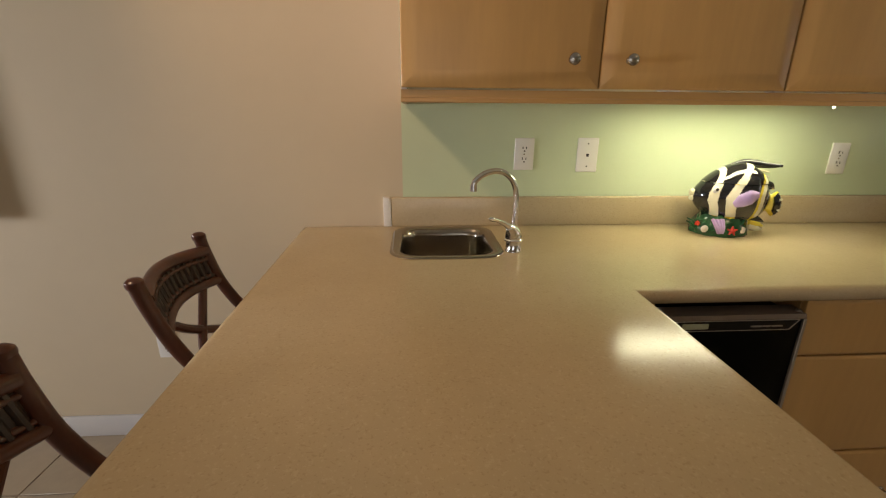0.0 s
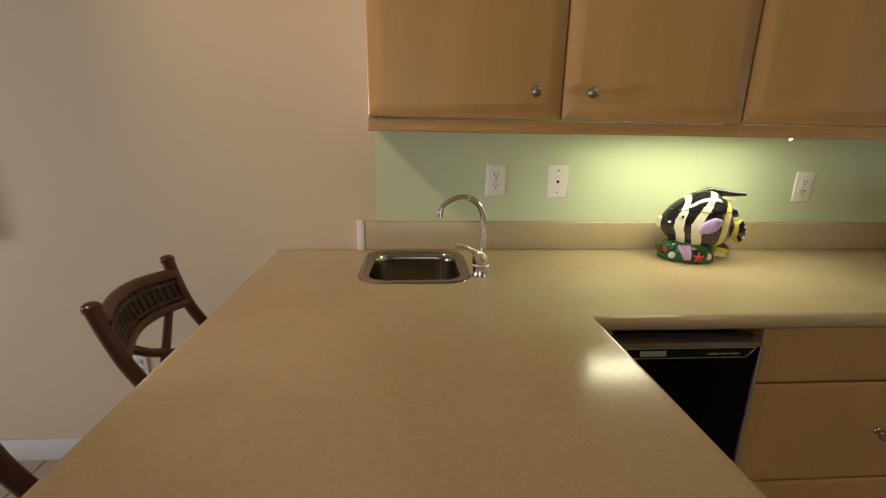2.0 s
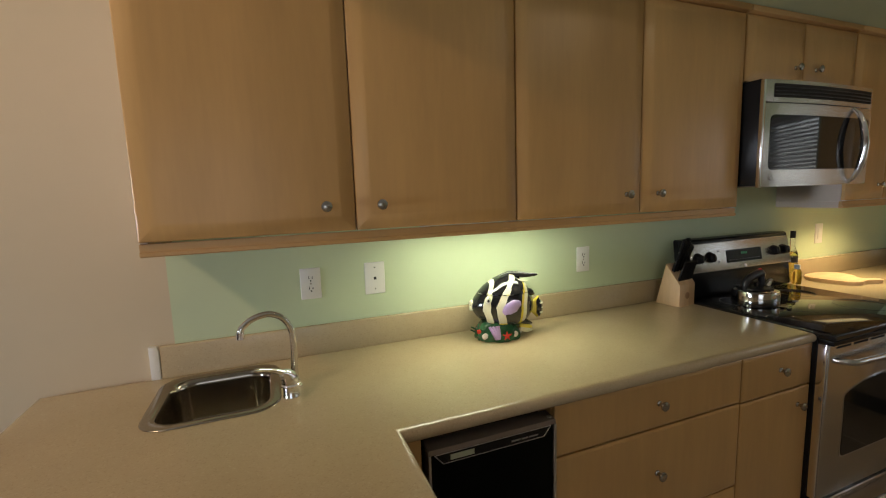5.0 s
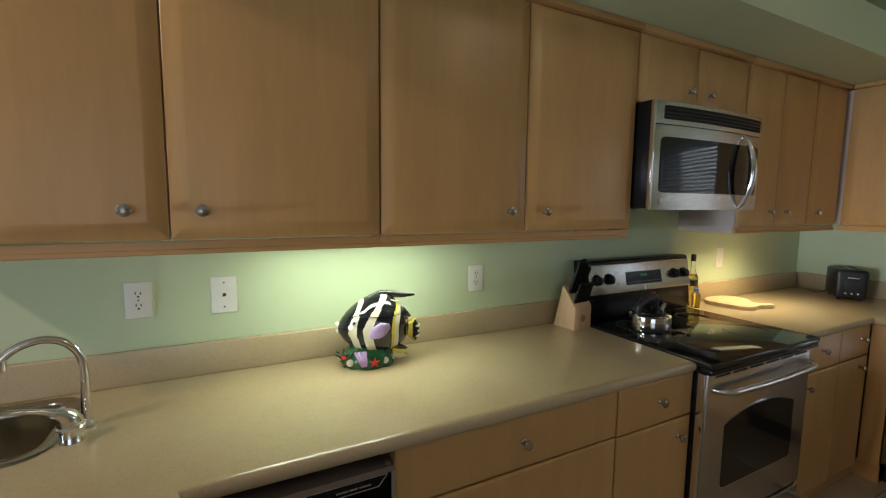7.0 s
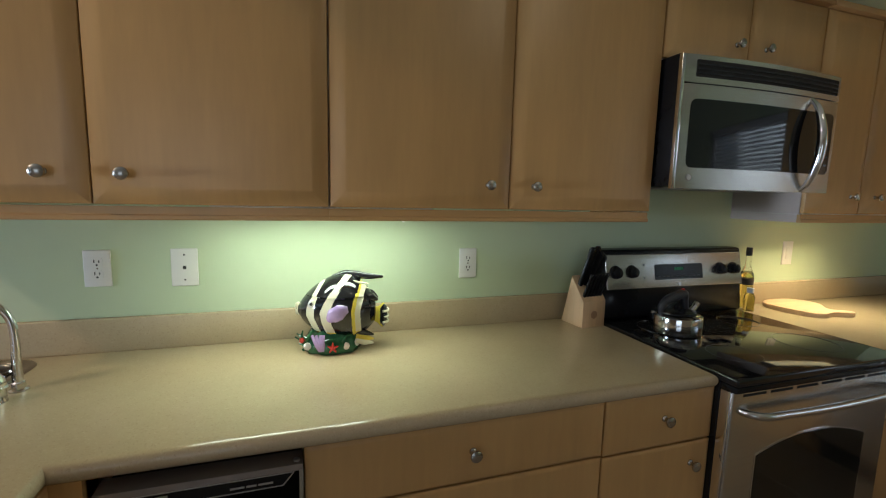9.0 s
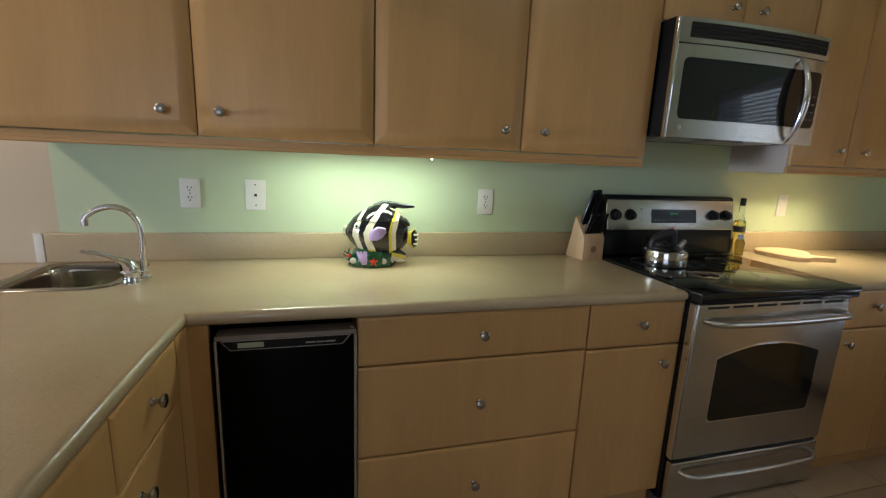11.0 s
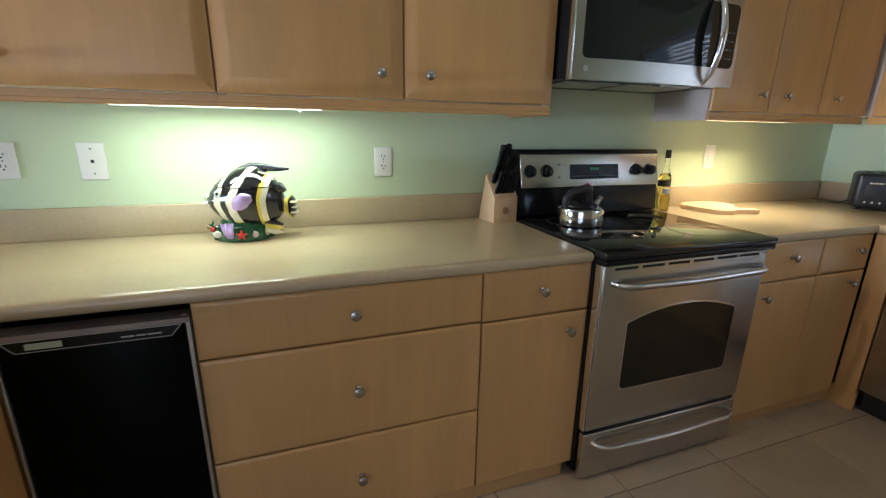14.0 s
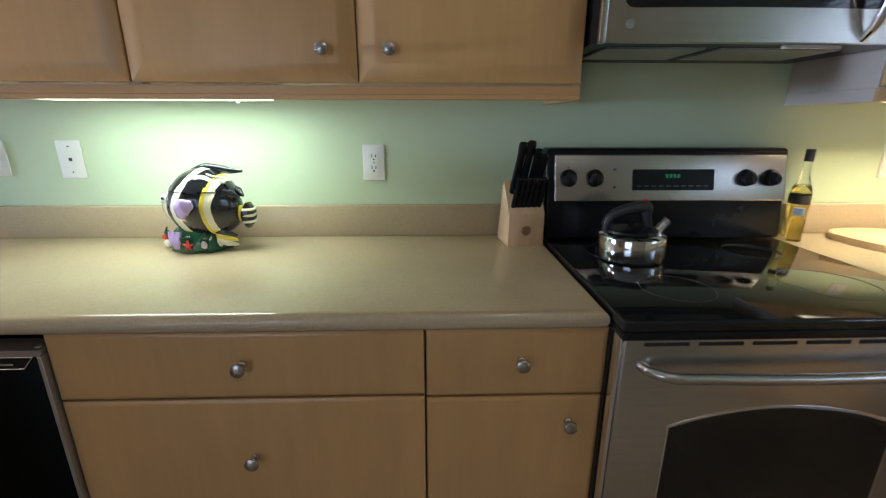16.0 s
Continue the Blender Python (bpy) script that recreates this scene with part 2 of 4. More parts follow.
def tube(points, r, seg=12, bm=None, mat=0, flat=1.0):
    """Round bar along the points; r a number or one for each point; flat squeezes it along its binormal."""
    b = bmesh.new()
    rr = list(r) if isinstance(r, (list, tuple)) else [r] * len(points)
    P = [Vector(p) for p in points]
    rings = []
    side = None
    for i, p in enumerate(P):
        way = (P[min(i + 1, len(P) - 1)] - P[max(i - 1, 0)]).normalized()
        if side is None:
            side = way.orthogonal().normalized() if abs(way.y) > 0.9 else way.cross(Vector((0, 1, 0))).normalized()
        side = (side - way * side.dot(way)).normalized()
        up = way.cross(side)
        rings.append([b.verts.new(p + rr[i] * (math.cos(2 * math.pi * k / seg) * side + flat * math.sin(2 * math.pi * k / seg) * up)) for k in range(seg)])
    for A, B in zip(rings, rings[1:]):
        for k in range(seg):
            j = (k + 1) % seg
            b.faces.new((A[k], A[j], B[j], B[k]))
    b.faces.new(rings[0][::-1])
    b.faces.new(rings[-1])
    for f in b.faces:
        f.material_index, f.smooth = mat, len(f.verts) < 5
    return absorb(bm, b) if bm else b


def spread(values, n):
    """n radii, sampled evenly along the given ones."""
    return [float(v) for v in np.interp(np.linspace(0, 1, n), np.linspace(0, 1, len(values)), values)]


def prism(outline, lo, hi, plane="XY", bev=0.0, bm=None, mat=0, seg=2):
    """A flat outline, pushed from lo to hi along the axis that the plane leaves."""
    b = bmesh.new()
    def at(u, v, w):
        return {"XY": (u, v, w), "XZ": (u, w, v), "YZ": (w, u, v)}[plane]
    A = [b.verts.new(at(u, v, lo)) for u, v in outline]
    B = [b.verts.new(at(u, v, hi)) for u, v in outline]
    fa, fb = b.faces.new(A), b.faces.new(B[::-1])
    for i in range(len(A)):
        j = (i + 1) % len(A)
        b.faces.new((A[i], B[i], B[j], A[j])).smooth = len(outline) > 14
    if bev:
        edges = list(set(fa.edges[:] + fb.edges[:]))
        bmesh.ops.bevel(b, geom=edges, offset=bev, segments=seg, profile=0.5, affect="EDGES", clamp_overlap=True)
        b.normal_update()
        axis = {"XY": 2, "XZ": 1, "YZ": 0}[plane]
        for f in b.faces:
            w = abs(f.normal[axis])
            f.smooth = 0.01 < w < 0.9999 or (len(outline) > 14 and w <= 0.01)
    for f in b.faces:
        f.material_index = mat
    return absorb(bm, b) if bm else b


def rounded(x0, x1, y0, y1, r, n=5):
    out = []
    for cx, cy, a in ((x1 - r, y1 - r, 0), (x0 + r, y1 - r, 90), (x0 + r, y0 + r, 180), (x1 - r, y0 + r, 270)):
        out += [(cx + r * math.cos(radians(a + 90 * k / n)), cy + r * math.sin(radians(a + 90 * k / n))) for k in range(n + 1)]
    return out


def front(u0, u1, z0, z1, face, thick, chamfer, drop, facing):
    """A cabinet front whose middle stands proud of a wide sloping border. facing '-Y', '-X' or 'X'; face: the plane of its middle."""
    s = {"-Y": 1, "-X": 1, "X": -1}[facing]
    b = bmesh.new()
    def at(u, w, z):
        return (u, w, z) if facing == "-Y" else (w, u, z)
    def ring(d, w):
        return [b.verts.new(at(u, w, z)) for u, z in ((u0 + d, z0 + d), (u1 - d, z0 + d), (u1 - d, z1 - d), (u0 + d, z1 - d))]
    rings = [ring(0.0015, face + s * thick), ring(0, face + s * (thick - 0.002)), ring(0, face + s * (drop + 0.003)), ring(0.0008, face + s * (drop + 0.001)), ring(0.003, face + s * drop * 0.95)]
    rings += [ring(chamfer * 0.86, face + s * drop * 0.12), ring(chamfer * 0.95, face + s * drop * 0.035), ring(chamfer * 1.06, face)]
    for A, B in zip(rings, rings[1:]):
        for i in range(4):
            j = (i + 1) % 4
            b.faces.new((A[i], A[j], B[j], B[i]))
    b.faces.new(rings[0])
    b.faces.new(rings[-1])
    return b


KNOB = [(0.0, 0.0), (0.009, 0.0), (0.0085, 0.003), (0.0055, 0.006), (0.0048, 0.012), (0.007, 0.017), (0.0125, 0.020), (0.0148, 0.024), (0.0142, 0.028), (0.009, 0.031), (0.0, 0.032)]
KNOB = [(r * 1.1, h) for r, h in KNOB]


def knob(parent, base, facing):
    part("knob", lathe(KNOB, base, facing, 24), NICKEL, parent, "brushed nickel knob")

# ---------------------------------------------------------------- the room
W = 1.915          # face of the kitchen wall
XL, XR = -4.6, 5.0  # faces of the side walls
YB = -3.6          # face of the rear wall
TOP = 2.95         # ceiling
SPLIT = 0.482       # where the beige paint meets the green

structure("floor", box(XL - 0.2, XR + 0.2, YB - 0.2, W + 0.2, -0.15, -0.004), GROUT, "grey-brown grouted slab under the stone tiles", "floor", 0)
structure("wall_north_dining", box(XL - 0.2, SPLIT, W, W + 0.2, -0.15, TOP + 0.1), BEIGE, "smooth beige painted dining wall behind the bar", "wall", 0)
structure("wall_north_kitchen", box(SPLIT, XR + 0.2, W, W + 0.2, -0.15, TOP + 0.1), GREEN, "pale green painted kitchen wall above the counter", "wall", 0)
bm = box(XL - 0.2, -1.35, YB - 0.2, YB, -0.15, TOP + 0.1)
box(0.95, XR + 0.2, YB - 0.2, YB, -0.15, TOP + 0.1, bm=bm)
box(-1.35, 0.95, YB - 0.2, YB, -0.15, 0.25, bm=bm)
box(-1.35, 0.95, YB - 0.2, YB, 2.2, TOP + 0.1, bm=bm)
structure("wall_south", bm, BEIGE, "plain beige painted wall with an added unseen window", "wall", 0)
structure("ceiling", box(XL - 0.2, XR + 0.2, YB, W, TOP, TOP + 0.15), CEILING, "off-white painted flat ceiling", "ceiling", 0)


def wall_with_hole(name, x0, x1, y0, y1, z0, z1, hole, mat, label):
    ya, yb, za, zb = hole
    bm = box(x0, x1, y0, ya, z0, z1)
    box(x0, x1, yb, y1, z0, z1, bm=bm)
    box(x0, x1, ya, yb, z0, za, bm=bm)
    box(x0, x1, ya, yb, zb, z1, bm=bm)
    structure(name, bm, mat, label, "wall", 0)


wall_with_hole("wall_west", XL - 0.2, XL, YB, W, -0.15, TOP + 0.1, (-0.9, 1.25, 0.0, 2.2), BEIGE, "beige painted wall with a wide glazed opening")
wall_with_hole("wall_east", XR, XR + 0.2, YB, W, -0.15, TOP + 0.1, (-0.95, 0.42, 1.08, 2.12), GREEN, "pale green painted wall with a blinded window")
structure("soffit", absorb(box(SPLIT + 0.02, XR, 1.27, W, 2.262, 2.47), box(4.22, XR, -0.2, 1.27, 2.262, 2.47)), GREEN, "pale green boxed soffit over the wall cabinets", "soffit", 0)

bm = box(XL, SPLIT - 0.36, W - 0.014, W - 0.0005, 0.0, 0.10, 0.004)
structure("baseboard", bm, WHITE, "white painted wooden baseboard along the beige wall", "baseboard")

# glazed doors to the west
w = thing("window_1", (XL - 0.1, 0.17, 0.0), "wide white-framed glass patio doors letting in daylight", "window")
tagged(w, kind="structure")
for a, b in ((-0.9, 0.17), (0.18, 1.25)):
    bm = box(XL - 0.13, XL - 0.07, a, a + 0.06, 0, 2.2)
    box(XL - 0.13, XL - 0.07, b - 0.06, b, 0, 2.2, bm=bm)
    box(XL - 0.13, XL - 0.07, a + 0.06, b - 0.06, 0, 0.08, bm=bm)
    box(XL - 0.13, XL - 0.07, a + 0.06, b - 0.06, 2.13, 2.2, bm=bm)
    part("window_frame", bm, WHITE, w)
    pane = part("pane", box(XL - 0.103, XL - 0.097, a + 0.06, b - 0.06, 0.08, 2.13), CLEAR, w)
    pane.visible_shadow = False

# rear window, made up to go with the fill light; never in view
w = thing("window_3", (-0.2, YB - 0.1, 0.25), "wide white-framed window added out of view for the rear fill light", "window")
tagged(w, kind="structure")
for a, b in ((-1.35, -0.2), (-0.19, 0.95)):
    bm = box(a, a + 0.06, YB - 0.13, YB - 0.07, 0.25, 2.2)
    box(b - 0.06, b, YB - 0.13, YB - 0.07, 0.25, 2.2, bm=bm)
    box(a + 0.06, b - 0.06, YB - 0.13, YB - 0.07, 0.25, 0.32, bm=bm)
    box(a + 0.06, b - 0.06, YB - 0.13, YB - 0.07, 2.13, 2.2, bm=bm)
    part("window_frame", bm, WHITE, w)
    pane = part("pane", box(a + 0.06, b - 0.06, YB - 0.103, YB - 0.097, 0.32, 2.13), CLEAR, w)
    pane.visible_shadow = False

# window with closed blinds to the east
w = thing("window_2", (XR + 0.1, -0.26, 1.08), "white kitchen window covered by horizontal blinds", "window")
tagged(w, kind="structure")
bm = box(XR + 0.08, XR + 0.14, -0.95, -0.89, 1.08, 2.12)
box(XR + 0.08, XR + 0.14, 0.36, 0.42, 1.08, 2.12, bm=bm)
box(XR + 0.08, XR + 0.14, -0.89, 0.36, 1.08, 1.14, bm=bm)
box(XR + 0.08, XR + 0.14, -0.89, 0.36, 2.06, 2.12, bm=bm)
part("window_frame", bm, WHITE, w)
pane = part("pane", box(XR + 0.105, XR + 0.111, -0.89, 0.36, 1.14, 2.06), CLEAR, w)
pane.visible_shadow = False
w = thing("window_blinds", (XR + 0.04, -0.26, 2.06), "closed off-white horizontal blinds in the window", "blinds")
part("headrail", box(XR + 0.02, XR + 0.06, -0.93, 0.40, 2.07, 2.118, 0.004), WHITE, w)
for k in range(27):
    bm = box(-0.002, 0.002, -0.66, 0.66, -0.024, 0.024)
    bmesh.ops.rotate(bm, verts=bm.verts[:], cent=(0, 0, 0), matrix=Matrix.Rotation(radians(62), 3, "Y"))
    bmesh.ops.translate(bm, verts=bm.verts[:], vec=(XR + 0.04, -0.265, 2.045 - 0.0355 * k))
    part("slat", bm, WHITE, w, smooth=0)

# ---------------------------------------------------------------- worktops
TOPZ, EDGE = 0.925, 1.243   # worktop height; its front edge
PX0, PX1, PY = 0.118, 1.088, 0.41  # the peninsula's sides and free end


def nosed_slab(outline, z0, z1, r, steps=6):
    """A worktop with a full round nosing, mitred at its corners."""
    b = bmesh.new()
    n = len(outline)
    area = sum(outline[i][0] * outline[(i + 1) % n][1] - outline[(i + 1) % n][0] * outline[i][1] for i in range(n))
    turn = 1 if area > 0 else -1
    inward = []
    for i in range(n):
        p, q, s_ = (Vector(outline[k % n]) for k in (i - 1, i, i + 1))
        u, v = (q - p).normalized(), (s_ - q).normalized()
        nu, nv = Vector((-u.y, u.x)) * turn, Vector((-v.y, v.x)) * turn
        inward.append((nu + nv) / (1 + nu.dot(nv)))
    profile = [(r * (1 - math.cos(a)), z0 + r - r * math.sin(a)) for a in (math.pi / 2 * (1 - k / steps) for k in range(steps + 1))]
    profile += [(r * (1 - math.cos(a)), z1 - r + r * math.sin(a)) for a in (math.pi / 2 * k / steps for k in range(steps + 1))]
    rings = [[b.verts.new((outline[i][0] + inward[i].x * d, outline[i][1] + inward[i].y * d, z)) for i in range(n)] for d, z in profile]
    for lower, upper in zip(rings, rings[1:]):
        for i in range(n):
            j = (i + 1) % n
            b.faces.new((lower[i], lower[j], upper[j], upper[i])).smooth = True
    b.faces.new(rings[0])
    b.faces.new(rings[-1])
    bmesh.ops.recalc_face_normals(b, faces=b.faces[:])
    return b


outline = [(PX0 - 0.02, W - 0.002), (PX0 + 0.02, PY), (PX1, PY), (PX1, EDGE), (2.763, EDGE), (2.763, W - 0.002)]
structure_top = thing("worktop", (PX0, PY, TOPZ - 0.04), "speckled beige laminate L-shaped worktop with rounded edge", "countertop")
# the sink's cut-out is left open in the slab: four pieces of one mesh
SX0, SX1, SY0, SY1 = 0.479, 0.777, 1.537, 1.842
bm = nosed_slab(outline, TOPZ - 0.044, TOPZ, 0.0205)
for axis, at_ in (("x", SX0), ("x", SX1), ("y", SY0), ("y", SY1)):
    no = (1, 0, 0) if axis == "x" else (0, 1, 0)
    co = (at_, 0, 0) if axis == "x" else (0, at_, 0)
    bmesh.ops.bisect_plane(bm, geom=bm.verts[:] + bm.edges[:] + bm.faces[:], plane_co=co, plane_no=no)
inside = [f for f in bm.faces if SX0 < f.calc_center_median().x < SX1 and SY0 < f.calc_center_median().y < SY1]
bmesh.ops.delete(bm, geom=inside, context="FACES")
part("slab", bm, COUNTER, structure_top)


def splash(name, x0, x1, y0, y1, parent):
    part(name, box(x0, x1, y0, y1, TOPZ - 0.002, 1.036, 0.006, 3), COUNTER, parent)


splash("backsplash", 0.437, 2.757, W - 0.021, W - 0.0005, structure_top)
part("backsplash_end", prism([(0.408, TOPZ), (0.4365, TOPZ), (0.4365, 1.026), (0.430, 1.036), (0.408, 1.038)], W - 0.022, W - 0.0005, "XZ", 0.001), PLATE, structure_top, "white end strip")

CX = 4.315
right_top = thing("worktop", (CX, 0.4, TOPZ - 0.04), "speckled beige laminate corner worktop beside the cooker", "countertop")
part("slab", nosed_slab([(3.570, W - 0.002), (3.570, EDGE), (CX, EDGE), (CX, -1.2), (XR - 0.002, -1.2), (XR - 0.002, W - 0.002)], TOPZ - 0.044, TOPZ, 0.0205), COUNTER, right_top)
splash("backsplash", 3.572, XR - 0.022, W - 0.021, W - 0.0005, right_top)
splash("backsplash", XR - 0.021, XR - 0.0005, -1.2, W - 0.0225, right_top)

# ---------------------------------------------------------------- wall cabinets
UF, UB, UT = 1.575, 1.604, 2.235    # face of the doors, front of the carcass, top
RAIL, DOORZ = 1.369, 1.405


def wall_cabinet(x0, x1, seams, knobs, z0, label, left_end=True):
    c = thing("wall_cabinet", ((x0 + x1) / 2, W, z0), label, "cabinet", "maple wall cabinets")
    t = 0.018
    bm = box(x0, x0 + t, UB, W - 0.001, z0, UT)
    box(x1 - t, x1, UB, W - 0.001, z0, UT, bm=bm)
    box(x0 + t, x1 - t, UB, W - 0.001, z0 + 0.012, z0 + 0.03, bm=bm)
    box(x0 + t, x1 - t, UB, W - 0.001, UT - t, UT, bm=bm)
    box(x0 + t, x1 - t, W - 0.02, W - 0.001, z0 + 0.03, UT - t, bm=bm)
    part("body", bm, CARCASS, c, "pale laminate carcass", 0)
    for a, b in zip(seams, seams[1:]):
        d = part("door", front(a + 0.0015, b - 0.0015, z0 + 0.0045, UT - 0.003, UF, 0.028, 0.045, 0.012, "-Y"), MAPLE, c, "maple slab door with sloping edges", 20)
        for kx in knobs:
            if a < kx < b:
                knob(d, (kx, UF, z0 + 0.080), "-Y")
    return c


def light_rail(x0, x1, parent, back_left=True):
    bm = prism([(UB - 0.013, RAIL + 0.003), (UB - 0.010, RAIL), (UB + 0.006, RAIL), (UB + 0.006, DOORZ - 0.001), (UB - 0.008, DOORZ - 0.001), (UB - 0.008, RAIL + 0.015), (UB - 0.013, RAIL + 0.012)], x0, x1, "YZ")
    part("light_rail", bm, MAPLE_H, parent, "maple light rail", 25)


a = wall_cabinet(0.493, 1.628, (0.493, 1.062, 1.628), (0.973, 1.138), DOORZ, "tall maple wall cabinet with two doors beside the beige wall")
light_rail(0.493, 1.628, a)
part("side_rail", box(0.493, 0.507, UB + 0.0062, W - 0.001, RAIL, DOORZ - 0.001), MAPLE, a)
b = wall_cabinet(1.629, 2.770, (1.629, 2.197, 2.770), (2.116, 2.279), DOORZ, "tall maple wall cabinet with two doors above the counter")
light_rail(1.6285, 2.770, b)
part("side_rail", box(2.756, 2.770, UB + 0.0062, W - 0.001, RAIL, DOORZ - 0.001), MAPLE, b)
c = wall_cabinet(2.773, 3.580, (2.773, 3.172, 3.580), (3.097, 3.246), 1.948, "short maple wall cabinet above the microwave")
d = wall_cabinet(3.583, 4.285, (3.583, 3.934, 4.285), (3.851, 4.016), DOORZ, "maple wall cabinet with two doors beyond the microwave")
light_rail(3.583, 4.285, d)
part("side_rail", box(3.583, 3.597, UB + 0.0062, W - 0.001, RAIL, DOORZ - 0.001), CARCASS, d)
e = wall_cabinet(4.287, 4.655, (4.287, 4.655), (4.368,), DOORZ, "narrow maple wall cabinet in the corner")
light_rail(4.2855, 4.655, e)
for ob, x0, x1 in ((a, 0.488, 1.6285), (b, 1.6292, 2.7715), (c, 2.772, 3.581), (d, 3.5815, 4.2855), (e, 4.286, 4.655)):
    part("cornice", box(x0, x1, UF - 0.012, W - 0.001, UT + 0.0005, 2.2612, 0.005), MAPLE_H, ob, "maple top moulding")

# wall cabinet along the east wall
c = thing("wall_cabinet", (XR, 1.1, DOORZ), "maple wall cabinet on the side wall in the corner", "cabinet", "maple wall cabinets")
part("body", box(4.688, XR - 0.001, 0.62, W - 0.002, DOORZ, UT), CARCASS, c, "pale laminate carcass", 0)
for y0, y1 in ((0.62, 1.10), (1.10, 1.568)):
    d = part("door", front(y0 + 0.0015, y1 - 0.0015, DOORZ + 0.003, UT - 0.003, 4.660, 0.028, 0.045, 0.012, "-X"), MAPLE, c, "maple slab door with sloping edges", 20)
    knob(d, (4.660, 1.05 if y0 < 1 else 1.15, DOORZ + 0.083), "-X")
part("light_rail", box(4.664, 4.682, 0.62, 1.5795, RAIL, DOORZ - 0.001, 0.004), MAPLE, c)
part("cornice", box(4.656, XR - 0.001, 0.62, 1.5622, UT + 0.0005, 2.2612, 0.005), MAPLE, c)

# tubes under the cabinets
for x0, x1, m, words in ((1.31, 1.95, TUBE_L, "slim white under-cabinet tube light glowing pale green-white"), (3.70, 4.26, TUBE_R, "slim under-cabinet tube light glowing warm yellow")):
    t = thing("under_cabinet_light", ((x0 + x1) / 2, 1.70, 1.416), words, "lamp", "under-cabinet lights")
    part("housing", box(x0, x1, 1.635, 1.725, 1.381, 1.4165, 0.004), WHITE, t)
    part("diffuser", box(x0 + 0.015, x1 - 0.015, 1.645, 1.715, 1.371, 1.3805, 0.003), m, t, "glowing diffuser")
    if m is TUBE_L:
        part("switch", lathe([(0, 0), (0.004, 0), (0.004, 0.006), (0.003, 0.008), (0, 0.0085)], (x1 - 0.09, 1.652, 1.3622), "Z", 14), WHITE, t, "small white push switch")

# ---------------------------------------------------------------- base cabinets
BF, BB = 1.256, 1.277      # face of the fronts, front of the carcass
BTOP = 0.882


def base_body(c, x0, x1, y0, y1):
    bm = box(x0, x1, y0, y1, 0.092, BTOP)
    part("body", bm, MAPLE, c, "maple carcass", 0)


def drawer_front(parent, u0, u1, z0, z1, face, facing, at_knob, name="drawer"):
    d = part(name, front(u0 + 0.0015, u1 - 0.0015, z0 + 0.0015, z1 - 0.0015, face, 0.019, 0.012, 0.0025, facing), MAPLE, parent, "plain maple " + name + " front", 20)
    base = (at_knob[0], face, at_knob[1]) if facing == "-Y" else (face, at_knob[0], at_knob[1])
    knob(d, base, facing)


c = thing("base_cabinet", (1.95, BB, 0), "maple base cabinet with three wide drawers", "cabinet", "maple base cabinets")
base_body(c, 1.550, 2.362, BB, W - 0.003)
drawer_front(c, 1.550, 2.362, 0.717, BTOP, BF, "-Y", (1.961, 0.803))
drawer_front(c, 1.550, 2.362, 0.389, 0.714, BF, "-Y", (1.961, 0.556))
drawer_front(c, 1.550, 2.362, 0.064, 0.386, BF, "-Y", (1.961, 0.236))
part("toe_kick", box(1.550, 2.362, 1.275, 1.29, 0.0, 0.0915), MAPLE_H, c, "", 0)
c = thing("base_cabinet", (2.57, BB, 0), "narrow maple base cabinet with one drawer above a door", "cabinet", "maple base cabinets")
base_body(c, 2.364, 2.770, BB, W - 0.003)
drawer_front(c, 2.364, 2.772, 0.712, BTOP, BF, "-Y", (2.578, 0.803))
drawer_front(c, 2.364, 2.772, 0.064, 0.709, BF, "-Y", (2.696, 0.640), "door")
part("toe_kick", box(2.364, 2.740, 1.275, 1.29, 0.0, 0.0915), MAPLE_H, c, "", 0)

c = thing("base_cabinet", (3.79, BB, 0), "maple base cabinet with a drawer above a door", "cabinet", "maple base cabinets")
base_body(c, 3.573, 3.985, BB, W - 0.003)
drawer_front(c, 3.570, 3.985, 0.712, BTOP, BF, "-Y", (3.789, 0.812))
drawer_front(c, 3.570, 3.985, 0.064, 0.709, BF, "-Y", (3.665, 0.643), "door")
part("toe_kick", box(3.573, 3.985, 1.275, 1.29, 0.0, 0.0915), MAPLE_H, c, "", 0)
c = thing("base_cabinet", (4.15, BB, 0), "maple corner base cabinet with a drawer above a door", "cabinet", "maple base cabinets")
base_body(c, 3.987, 4.33, BB, W - 0.003)
drawer_front(c, 3.987, 4.325, 0.712, BTOP, BF, "-Y", (4.225, 0.812))
drawer_front(c, 3.987, 4.325, 0.064, 0.709, BF, "-Y", (4.225, 0.655), "door")
part("toe_kick", box(3.987, 4.385, 1.275, 1.29, 0.0, 0.0915), MAPLE_H, c, "", 0)
# corner filler and the run along the east wall
c = thing("filler_panel", (4.36, 1.22, 0), "plain maple filler panel beside the dishwasher", "panel")
part("board", box(4.332, 4.352, 1.165, 1.254, 0.10, BTOP, 0.0015), MAPLE, c)
part("toe_kick", box(4.345, 4.36, 1.165, 1.325, 0.0, 0.099), MAPLE, c, "", 0)
c = thing("base_cabinet", (4.6, -0.3, 0), "maple base cabinets along the side wall", "cabinet", "maple base cabinets")
part("body", box(4.352, XR - 0.001, -1.2, 0.545, 0.092, BTOP), MAPLE, c, "", 0)
for y0, y1 in ((-1.2, -0.62), (-0.618, -0.04), (-0.038, 0.543)):
    drawer_front(c, y0, y1, 0.064, BTOP, 4.331, "-X", (y1 - 0.06, 0.655), "door")
part("toe_kick", box(4.40, 4.415, -1.2, 0.545, 0.0, 0.0915), MAPLE, c, "", 0)

